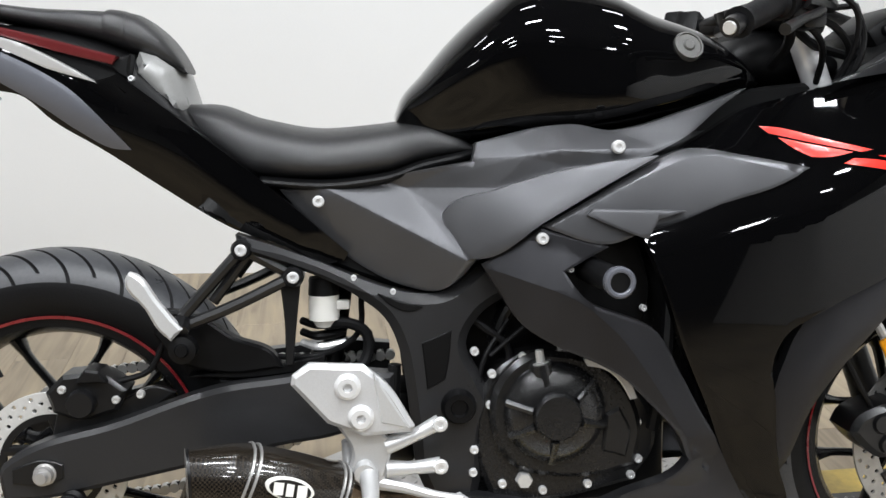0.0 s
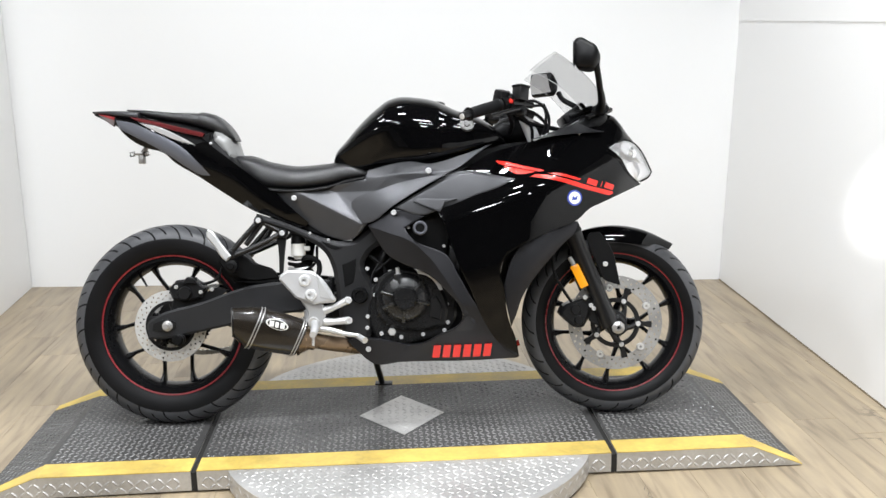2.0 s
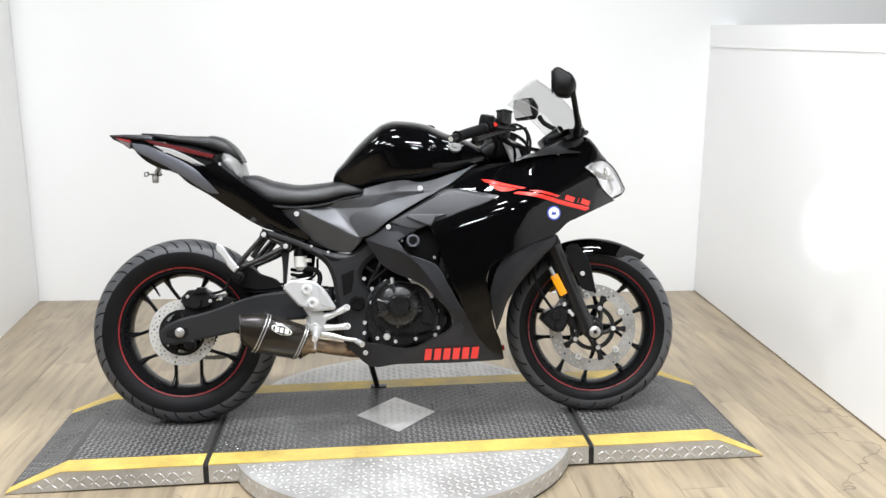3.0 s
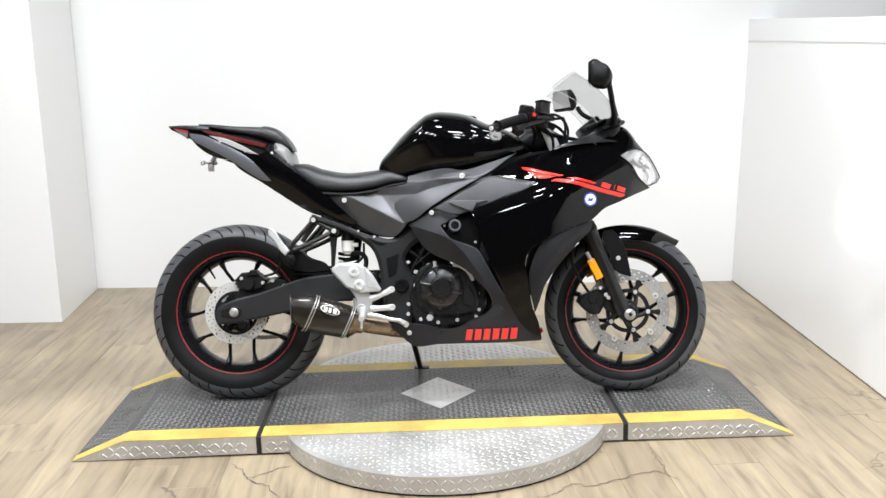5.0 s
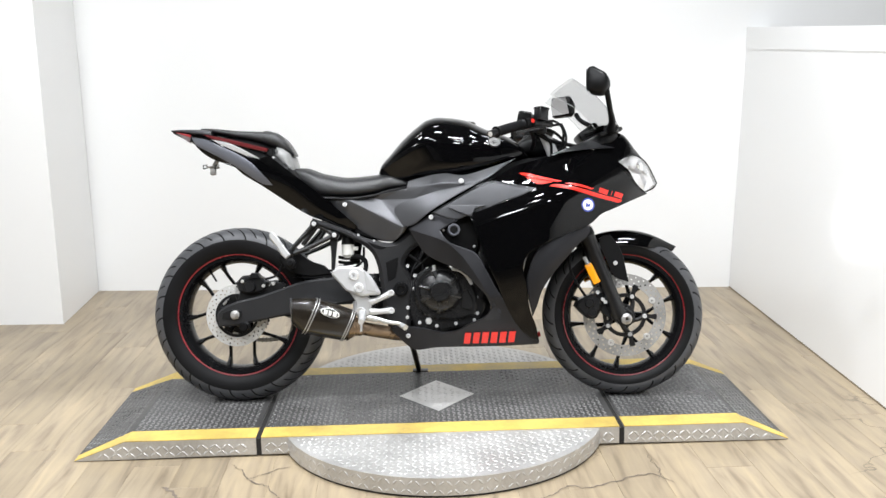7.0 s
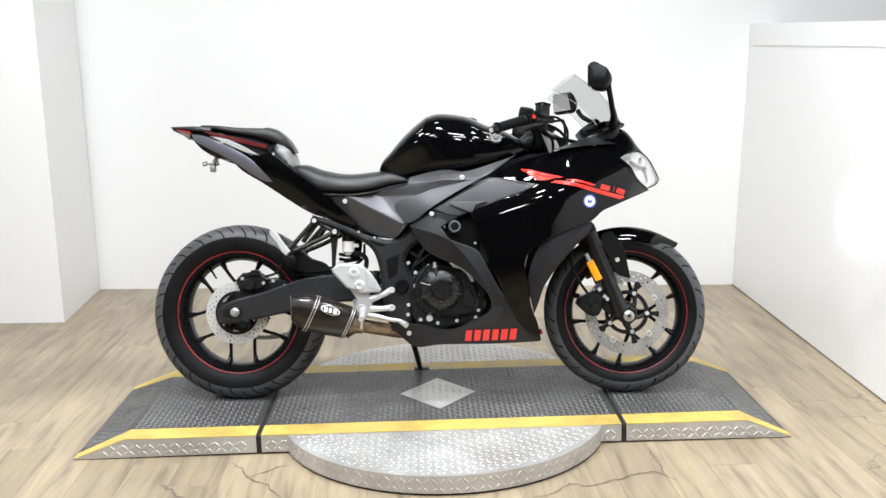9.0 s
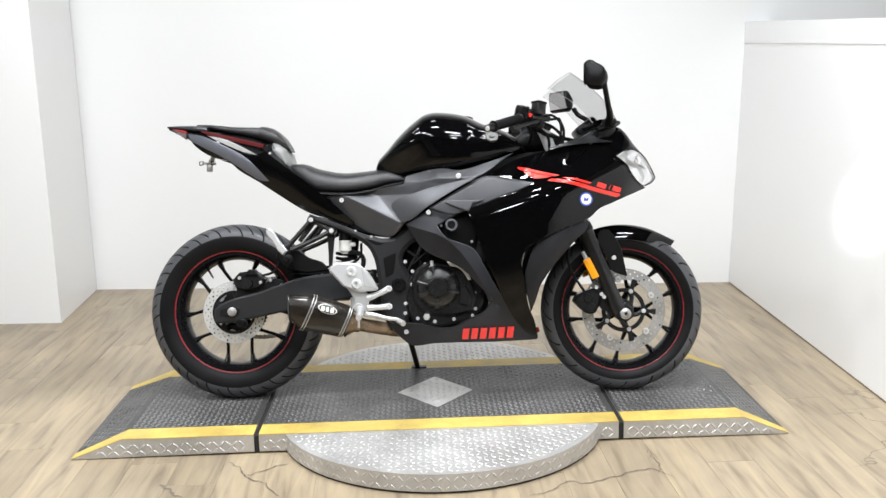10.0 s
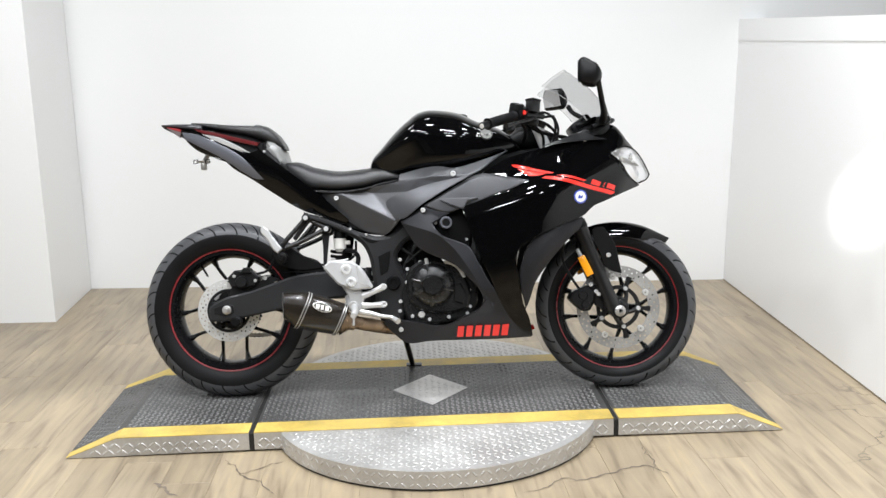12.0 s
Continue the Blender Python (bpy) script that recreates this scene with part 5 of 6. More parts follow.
both("tail_lamp", panel([(-0.930, 0.979), (-0.918, 0.978), (-0.866, 0.964), (-0.873, 0.938), (-0.895, 0.953)], 0.004, (), 0.015, tail_girth, 0.012, ease=0.003), SMOKED, bike, "smoked grey tail lamp lens")
both("lamp_edge", panel([(-0.930, 0.981), (-0.888, 0.972), (-0.866, 0.966), (-0.868, 0.957), (-0.895, 0.966)], 0.0065, (), 0.008, tail_girth, 0.012, ease=0.002, corner=20), RED_LENS, bike, "red edge of the tail lamp")
stub = part("plate_bracket", joined(tube([(-0.785, 0.0, 0.880), (-0.800, 0.0, 0.858)], 0.008, 10), box((-0.826, -0.022, 0.852), (-0.782, 0.022, 0.857), 0.002), box((-0.812, -0.012, 0.824), (-0.793, 0.012, 0.853), 0.003)), BAND, bike, "bare metal plate bracket under the tail")
for x0, x1 in ((-0.833, -0.819), (-0.790, -0.776)):
    part("bracket_loop", tube([(x0, -0.024, 0.846), (x0, -0.024, 0.858), (x1, -0.024, 0.860), (x1, -0.024, 0.848), (x0, -0.024, 0.846)], 0.0022, 8, corner=20), FRAME, stub, "dark wire loop")

# ---- tank ----
tank_shape = [(-0.187, 0.825, 0.800, 0.060), (-0.178, 0.848, 0.796, 0.085), (-0.150, 0.880, 0.786, 0.108), (-0.103, 0.934, 0.780, 0.132), (-0.05, 0.982, 0.785, 0.150), (-0.01, 1.009, 0.788, 0.158), (0.03, 1.017, 0.790, 0.163), (0.08, 1.013, 0.790, 0.166), (0.13, 1.003, 0.795, 0.167), (0.20, 0.971, 0.81, 0.155), (0.27, 0.946, 0.83, 0.140), (0.32, 0.914, 0.842, 0.122), (0.35, 0.878, 0.855, 0.10)]


def knee(x, s):
    """The tank's flanks: drawn in low at the rear for the knees, shouldered higher up."""
    back = math.exp(-(((x + 0.09) / 0.11) ** 2))
    return (1 - 0.22 * back * math.exp(-(((s - 0.18) / 0.30) ** 2))) * (1 - 0.10 * max(0.0, s - 0.55))


tank = part("fuel_tank", loft(tank_shape, 72, 72, 4.5, 2.25, knee), GLOSS, bike, "gloss black fuel tank", 60)
part("filler_lid", moved(lathe([(0, -0.008), (0.030, -0.008), (0.036, -0.004), (0.036, 0.006), (0, 0.006)], 32), pose(0.13, 0, 0.992, -90, 0, 0) @ pose(0, 0, 0, 0, 0, 0)), FRAME, tank, "black fuel filler lid")


def tank_side(x, z):
    """Half width of the tank at a place on its flank."""
    xs, tops, lows, halves = zip(*tank_shape)
    top, low, half = (fair(xs, c, x) for c in (tops, lows, halves))
    rise = abs(2 * (z - low) / (top - low) - 1)
    e = 2 / (2.25 if z > (top + low) / 2 else 4.5)
    return half * (1 - rise ** (2 / e)) ** (e / 2) * knee(x, (z - low) / (top - low))


emblem_at = pose(0.228, -tank_side(0.228, 0.912) - 0.001, 0.912, 0, 0, 9) @ pose(0, 0, 0, -26, 0, 0)
emblem = part("emblem", moved(lathe([(0, -0.003), (0.018, -0.003), (0.019, -0.0045), (0.0215, -0.0045), (0.0225, -0.002), (0.0225, 0.006), (0, 0.006)], 32), emblem_at), EMBLEM, tank, "round metal emblem")
part("emblem_dot", moved(lathe([(0, -0.006), (0.007, -0.006), (0.009, -0.004), (0.009, 0), (0, 0)], 20), emblem_at), EMBLEM, emblem)

# ---- matte side covers ----
cover_line = [(-0.360, 0.717), (-0.303, 0.721), (-0.223, 0.731), (-0.150, 0.742), (-0.084, 0.753), (-0.077, 0.779), (-0.041, 0.788), (0.030, 0.802), (0.062, 0.803), (0.107, 0.794), (0.150, 0.800), (0.200, 0.815), (0.269, 0.838), (0.300, 0.850), (0.262, 0.826), (0.208, 0.786), (0.152, 0.757), (0.070, 0.711), (0.005, 0.673), (-0.075, 0.626), (-0.103, 0.590), (-0.129, 0.571), (-0.188, 0.577), (-0.232, 0.597), (-0.258, 0.614)]
COVER_FOLDS = ([(-0.368, 0.722, -0.012), (-0.303, 0.724, 0.006), (-0.097, 0.616, 0.016), (-0.125, 0.562, -0.002), (-0.190, 0.570, -0.004), (-0.268, 0.610, -0.006), (-0.226, 0.733, -0.018), (-0.178, 0.716, -0.026), (-0.128, 0.685, -0.012), (-0.084, 0.757, -0.012), (-0.011, 0.761, -0.003), (-0.041, 0.790, -0.022), (0.032, 0.767, 0.0), (0.031, 0.806, -0.034), (0.107, 0.796, -0.024), (0.165, 0.769, -0.002), (-0.054, 0.716, -0.014), (0.050, 0.744, -0.010), (0.145, 0.757, -0.004), (-0.072, 0.622, 0.002), (0.07, 0.708, 0.0), (0.310, 0.852, -0.012), (0.215, 0.786, -0.002)],
               [(0, 1), (1, 2), (2, 3), (1, 7), (7, 8), (8, 2), (6, 7), (7, 10), (10, 12), (12, 15), (10, 11), (9, 10), (8, 16), (16, 17), (17, 18), (2, 19), (12, 13), (14, 15)])
cover = both("side_cover", panel(cover_line, 0, (), 0.03, corner=55, grid=0.011, facets=COVER_FOLDS), MATTE, bike, "matte graphite side cover with creases")[0]
both("cover_inlay", panel([(-0.127, 0.682), (-0.119, 0.691), (-0.054, 0.714), (0.013, 0.735), (0.070, 0.747), (0.140, 0.757), (0.160, 0.759), (0.070, 0.710), (0.005, 0.671), (-0.079, 0.619), (-0.095, 0.619), (-0.113, 0.648), (-0.128, 0.674)], 0.001, [([(-0.085, 0.615), (0.0, 0.666), (0.07, 0.708), (0.15, 0.755)], 0.020, (0.085, 0.05))], 0.012, corner=50, soft=True), MATTE, bike, "smooth matte graphite inlay")
bolt(cover, -0.302, -0.1500, 0.700, 0.0085, CHROME, 0.006)
bolt(cover, 0.109, -0.214, 0.771, 0.0095, CHROME, 0.006)

# ---- fairing ----
upper_line = [(0.003, 0.664), (0.078, 0.706), (0.152, 0.748), (0.201, 0.767), (0.28, 0.757), (0.363, 0.740), (0.31, 0.714), (0.256, 0.697), (0.179, 0.667), (0.150, 0.660), (0.096, 0.640)]
arrow = both("fairing_shoulder", panel(upper_line, 0.002, [([(0.015, 0.664), (0.15, 0.734), (0.20, 0.755), (0.33, 0.737)], 0.007, (0.014, 0.08))], 0.02, corner=40), MATTE, bike, "matte graphite upper fairing shoulder")[0]
both("winglet", panel([(0.062, 0.68), (0.07, 0.688), (0.191, 0.685), (0.155, 0.674), (0.141, 0.647), (0.107, 0.66)], 0.018, (), 0.02, grid=0.012, ease=0.003, corner=30), MATTE, bike, "raised matte vent lip")
lower_line = [(-0.077, 0.611), (0.003, 0.661), (0.094, 0.636), (0.033, 0.602), (0.040, 0.590), (0.064, 0.562), (0.115, 0.540), (0.150, 0.525), (0.190, 0.462), (0.216, 0.412), (0.258, 0.343), (0.289, 0.288), (0.338, 0.243), (0.371, 0.209), (0.365, 0.203), (0.203, 0.197), (0.015, 0.194), (-0.072, 0.191), (-0.112, 0.224), (-0.150, 0.262), (-0.128, 0.268), (-0.028, 0.261), (0.029, 0.249), (0.079, 0.252), (0.127, 0.276), (0.196, 0.316), (0.206, 0.334), (0.190, 0.371), (0.152, 0.415), (0.108, 0.457), (0.070, 0.477), (0.021, 0.498), (-0.022, 0.526), (-0.055, 0.575)]
lower = both("lower_fairing", panel(lower_line, 0.0, [([(-0.070, 0.606), (-0.02, 0.590), (0.05, 0.562), (0.10, 0.520), (0.155, 0.445), (0.20, 0.37)], 0.014, (0.055, 0.08)), ([(0.06, 0.256), (0.15, 0.300), (0.215, 0.338)], 0.004, (0.010, 0.05))], 0.025, corner=42), COWL, bike, "lower fairing and belly cowl, graphite darkened for shade", 24)[0]
bolt(lower, 0.003, -0.219, 0.648, 0.0085, CHROME, 0.006)
bolt(lower, -0.085, -0.166, 0.236, 0.0085, CHROME, 0.006)
bolt(lower, 0.309, -0.183, 0.212, 0.006, CHROME)
side_line = [(0.133, 0.655), (0.179, 0.668), (0.256, 0.698), (0.31, 0.715), (0.360, 0.741), (0.28, 0.758), (0.203, 0.768), (0.245, 0.792), (0.296, 0.821), (0.352, 0.837), (0.440, 0.859), (0.490, 0.875), (0.559, 0.891), (0.60, 0.897), (0.645, 0.900), (0.680, 0.874), (0.700, 0.853), (0.690, 0.846), (0.664, 0.834), (0.700, 0.800), (0.722, 0.765), (0.742, 0.744), (0.774, 0.7235), (0.735, 0.708), (0.674, 0.6835), (0.631, 0.666), (0.588, 0.648), (0.553, 0.618), (0.46, 0.582), (0.371, 0.540), (0.330, 0.512), (0.316, 0.480), (0.324, 0.417), (0.341, 0.312), (0.357, 0.272), (0.369, 0.213), (0.362, 0.214), (0.301, 0.262), (0.263, 0.324), (0.225, 0.417), (0.195, 0.484), (0.157, 0.594)]


def flank(p):
    """Half width of the gloss fairing: a long shoulder that rises to the nose, rolled in above and below it."""
    x, z = p[:, 0], p[:, 1]
    beam = 0.262 + 0.05 * (x - 0.14) - 1.3 * np.maximum(0.0, x - 0.36) ** 2
    s = (z - (0.600 + 0.30 * (x - 0.14))) / 1.044
    above = np.where(s < 0.06, 4.58 * s**2, 0.0165 + 0.55 * (s - 0.06) + 0.9 * (s - 0.06) ** 2)
    return beam - np.where(s > 0, above, 0.38 * s**2)


fairing = both("side_fairing", panel(side_line, 0.0, (), 0.02, flank, corner=42, grid=0.012, soft=True), GLOSS, bike, "gloss black side fairing", 40)[0]
both("inner_duct", panel([(0.548, 0.612), (0.546, 0.590), (0.535, 0.570), (0.510, 0.550), (0.482, 0.520), (0.444, 0.478), (0.407, 0.432), (0.380, 0.390), (0.363, 0.340), (0.347, 0.300), (0.330, 0.390), (0.328, 0.428), (0.339, 0.470), (0.358, 0.516), (0.378, 0.541), (0.46, 0.580)], -0.016, [([(0.56, 0.60), (0.46, 0.53), (0.38, 0.44), (0.345, 0.33)], 0.012, (0.05, 0.07))], 0.02, soft=True), COWL, bike, "inner duct panel in the shade-darkened graphite")
part("tank_gap_filler", plate([(0.20, 0.785), (0.235, 0.825), (0.31, 0.848), (0.40, 0.860), (0.46, 0.862), (0.48, 0.80), (0.30, 0.76)], -0.115, 0.115, 0.006), PLASTIC, bike, "black inner panel under the tank")
part("fairing_core", loft([(0.22, 0.74, 0.50, 0.08), (0.30, 0.78, 0.55, 0.15), (0.36, 0.80, 0.57, 0.17), (0.45, 0.82, 0.60, 0.17), (0.56, 0.84, 0.65, 0.15), (0.68, 0.80, 0.70, 0.09)], 24, 28, 3, 3), PLASTIC, bike)
vent = part("frame_slider", joined(tube([(0.075, -0.17, 0.600), (0.080, -0.300, 0.601), (0.082, -0.328, 0.601)], [0.019, 0.018, 0.0195], 24)), PLASTIC, bike, "black frame slider puck")
part("slider_socket", lathe([(0.013, -0.318), (0.013, -0.330), (0.015, -0.332), (0.018, -0.332), (0.0205, -0.328), (0.0205, -0.318)], 32, (0.082, 0, 0.601), True), SHEEN_GREY, vent, "worn slider ring")
part("vent_backing", plate([(0.03, 0.602), (0.096, 0.640), (0.14, 0.655), (0.165, 0.57), (0.150, 0.50), (0.11, 0.53), (0.06, 0.56)], -0.175, -0.165, 0.002), PLASTIC, bike, "black vent backing")
bolt(vent, 0.150, -0.198, 0.545, 0.005)
bolt(vent, 0.045, -0.205, 0.603, 0.005)

bolt(fairing, 0.57, -float(flank(np.array([(0.57, 0.88)]))[0]) - 0.003, 0.88, 0.006)

# decals laid on the fairing, as plain shapes
STROKES = ([(0.309, 0.797), (0.325, 0.796), (0.385, 0.780), (0.452, 0.763), (0.435, 0.760), (0.374, 0.773), (0.319, 0.787)],
           [(0.330, 0.781), (0.368, 0.772), (0.424, 0.760), (0.395, 0.754), (0.368, 0.754), (0.348, 0.765)],
           [(0.458, 0.755), (0.499, 0.754), (0.523, 0.748), (0.563, 0.736), (0.552, 0.732), (0.511, 0.743)],
           [(0.408, 0.745), (0.423, 0.752), (0.452, 0.750), (0.510, 0.738), (0.580, 0.718), (0.668, 0.699), (0.667, 0.693), (0.654, 0.687), (0.573, 0.706), (0.475, 0.734)])
for line in STROKES:
    both("stripe_decal", panel(line, 0.0015, (), 0.004, flank, grid=0.012, corner=14, ease=0.0012, soft=True), RED, fairing, "tapered red stripe decal")
for x, z, w in ((0.594, 0.7225, 0.036), (0.625, 0.713, 0.006), (0.651, 0.7105, 0.034)):
    both("decal_bar", panel([(x - w / 2 + 0.002, z + 0.001), (x + w / 2 - 0.002, z + 0.001 - 0.26 * w), (x + w / 2 + 0.005, z + 0.017 - 0.26 * w), (x - w / 2 + 0.009, z + 0.017)], 0.0014, (), 0.004, flank, grid=0.008, corner=14, ease=0.0006, soft=True), RED, fairing, "red lettering bar")
sticker = panel(circle(0.540, 0.680, 0.0235, 24), 0.0012, (), 0.004, flank, grid=0.010, ease=0.001, soft=True)
disc_sticker = part("sticker", sticker, BLUE, fairing, "round blue and white sticker")
part("sticker_field", panel(circle(0.540, 0.680, 0.0185, 24), 0.0020, (), 0.002, flank, grid=0.010, ease=0.001, soft=True), WHITE, disc_sticker)
part("sticker_mark", panel([(0.531, 0.673), (0.546, 0.674), (0.549, 0.686), (0.540, 0.681), (0.534, 0.688)], 0.0028, (), 0.002, flank, grid=0.010, ease=0.001, soft=True), BLUE, disc_sticker)
for k in range(6):
    x = 0.1090 + 0.0305 * k
    both("lettering_block", panel([(x - 0.001, 0.207 + 0.0009 * k), (x + 0.021, 0.2077 + 0.0009 * k), (x + 0.0265, 0.246 + 0.0009 * k), (x + 0.0045, 0.2453 + 0.0009 * k)], 0.0075, (), 0.008, grid=0.008, ease=0.001), RED, lower, "red lettering block")

# ---- nose, headlights, screen, mirrors ----
part("nose_cowl", loft([(0.44, 0.850, 0.70, 0.140), (0.52, 0.885, 0.685, 0.145), (0.60, 0.925, 0.685, 0.132), (0.65, 0.950, 0.693, 0.115), (0.69, 0.948, 0.702, 0.102), (0.715, 0.926, 0.710, 0.092), (0.736, 0.896, 0.718, 0.076), (0.764, 0.862, 0.724, 0.052), (0.785, 0.826, 0.735, 0.034), (0.799, 0.798, 0.747, 0.022), (0.810, 0.772, 0.756, 0.010)], 44, 44, 2.2, 2.4), GLOSS, bike, "gloss black nose cowl", 50)
lamp_line = [(0.660, 0.832), (0.690, 0.850), (0.714, 0.857), (0.745, 0.849), (0.766, 0.833), (0.789, 0.803), (0.812, 0.763), (0.806, 0.752), (0.766, 0.730), (0.742, 0.746), (0.722, 0.765), (0.700, 0.800)]
lamp = both("headlight", panel(lamp_line, 0.004, (), 0.03, girth, 0.012), LENS, bike, "clear headlight with bright reflector")[0]
part("lamp_bowl", lathe([(0, -0.006), (0.012, -0.010), (0.021, -0.002), (0.023, 0.004)], 24, (0.732, 0.004 - float(girth(np.array([(0.732, 0.815)]))[0]), 0.815)), FORK_CHROME, lamp, "projector bowl")
part("lamp_cell", panel([(0.715, 0.79), (0.75, 0.80), (0.77, 0.765), (0.757, 0.738), (0.735, 0.760)], 0.0065, [([(0.735, 0.79), (0.757, 0.755)], 0.006, 0.014)], 0.004, girth, 0.008), LENS, lamp)
part("lamp_divider", panel([(0.690, 0.812), (0.700, 0.822), (0.730, 0.806), (0.762, 0.800), (0.772, 0.790), (0.735, 0.792), (0.712, 0.798)], 0.0085, (), 0.006, girth, 0.010, ease=0.002), BAND, lamp, "grey reflector divider")
part("bulb", lathe([(0, -0.016), (0.005, -0.014), (0.007, -0.008), (0.007, 0.0), (0, 0.0)], 16, (0.732, 0.004 - float(girth(np.array([(0.732, 0.815)]))[0]), 0.815)), WHITE, lamp)
both("lamp_cover", panel(lamp_line, 0.013, (), 0.004, girth, 0.014), COVER, bike, "clear lamp cover")
rim = [(0.690, 0.850), (0.714, 0.858), (0.746, 0.850), (0.767, 0.834), (0.790, 0.804), (0.813, 0.763), (0.806, 0.751), (0.770, 0.731)]
both("lamp_rim", tube([(x, -0.011 - float(girth(np.array([(x, z)]))[0]), z) for x, z in rim], 0.0026, 8, corner=30), PLASTIC, bike, "black rim round the headlight")
part("mirror_stay", joined(tube([(0.651, -0.135, 0.954), (0.673, 0.0, 0.954), (0.651, 0.135, 0.954)], [0.014, 0.010, 0.014], 10), box((0.618, -0.13, 0.936), (0.658, -0.09, 0.966), 0.006)), PLASTIC, bike, "black mirror and screen stay")
both("mirror_base", panel([(0.555, 0.900), (0.600, 0.930), (0.640, 0.938), (0.625, 0.905), (0.600, 0.893)], -0.02, (), 0.03), PLASTIC, bike)
both("cockpit_trim", panel([(0.44, 0.86), (0.50, 0.885), (0.56, 0.915), (0.60, 0.935), (0.60, 0.905), (0.55, 0.885), (0.49, 0.873)], -0.03, (), 0.03), TRIM, bike, "satin black cockpit side trim")

both("inner_cowl", panel([(0.41, 0.855), (0.489, 0.883), (0.572, 0.905), (0.601, 0.893), (0.648, 0.883), (0.572, 0.877), (0.489, 0.868)], 0.010, (), 0.012, grid=0.012, ease=0.002, corner=40), TRIM, bike, "satin black inner cowl panel")

screen_bm, rows = bmesh.new(), []
for i, s in enumerate(np.linspace(0, 1, 15)):
    base, tip = Vector((0.693, 0, 0.965)), Vector((0.525, 0, 1.151))
    centre = base.lerp(tip, s) + Vector((0.014, 0, 0.012)) * math.sin(math.pi * s)
    half = 0.135 * (1 - 0.28 * s**2)
    row = []
    for u in np.linspace(-1, 1, 21):
        back = 0.095 * abs(u) ** 2.2
        row.append(screen_bm.verts.new(centre + Vector((-back, half * u, -0.035 * abs(u) ** 2.5 - 0.035 * s * abs(u) ** 3))))
    rows.append(row)
for p, q in zip(rows, rows[1:]):
    for i in range(20):
        screen_bm.faces.new((p[i], p[i + 1], q[i + 1], q[i]))
bmesh.ops.recalc_face_normals(screen_bm, faces=screen_bm.faces)
bmesh.ops.solidify(screen_bm, geom=screen_bm.faces[:], thickness=0.003)
part("windscreen", screen_bm, SCREEN, bike, "lightly smoked clear windscreen", 60)
part("screen_edge", tube([(0.693 - 0.095 * abs(u) ** 2.2, 0.137 * u, 0.964 - 0.035 * abs(u) ** 2.5) for u in np.linspace(-1, 1, 15)], 0.007, 8), PLASTIC, bike)
part("instrument_panel", joined(moved(box((-0.040, -0.080, -0.022), (0.040, 0.080, 0.022), 0.010), pose(0.572, 0, 0.945, 0, -35, 0)), moved(box((-0.050, -0.090, -0.008), (0.030, 0.090, 0.008), 0.006), pose(0.597, 0, 0.955, 0, -20, 0))), PLASTIC, bike, "black instrument cluster")

for s in (-1, 1):
    far = 0.0 if s < 0 else -0.030
    stem = tube([(0.640, s * 0.125, 0.952), (0.640, s * 0.150, 0.966), (0.622, s * 0.23, 1.003), (0.606 + far, s * 0.285, 1.045), (0.600 + far, s * 0.30, 1.062)], [0.018, 0.013, 0.0095, 0.009, 0.010], 12)
    mirror = part("mirror", stem, PLASTIC, bike, "black stalk mirror")
    shell = plate([(0.532, 1.128), (0.545, 1.132), (0.575, 1.120), (0.608, 1.098), (0.607, 1.062), (0.594, 1.046), (0.545, 1.043), (0.530, 1.048), (0.526, 1.065)], -0.050, 0.050, 0.012, step=0.008, corner=80)
    turn_m = pose(0.574 if s < 0 else 0.522, s * 0.305, 1.093 if s < 0 else 1.094, 0, 0, -14 if s < 0 else 52) @ Matrix.Diagonal((0.80 if s < 0 else 0.50, 0.85, 0.97 if s < 0 else 0.88, 1)) @ pose(-0.568, 0, -1.088)
    part("mirror_shell", moved(shell, turn_m), PLASTIC, mirror, "dark mirror shell", 65)
    part("mirror_glass", moved(moved(plate([(-0.047, -0.036), (0.042, -0.040), (0.05, 0.01), (0.036, 0.040), (-0.03, 0.036)], -0.001, 0.001, 0.0003), pose(0.5215 if s < 0 else 0.514, 0, 1.088, 0, 0, 90)), turn_m), GLASS_MIRROR, mirror, "mirror glass")

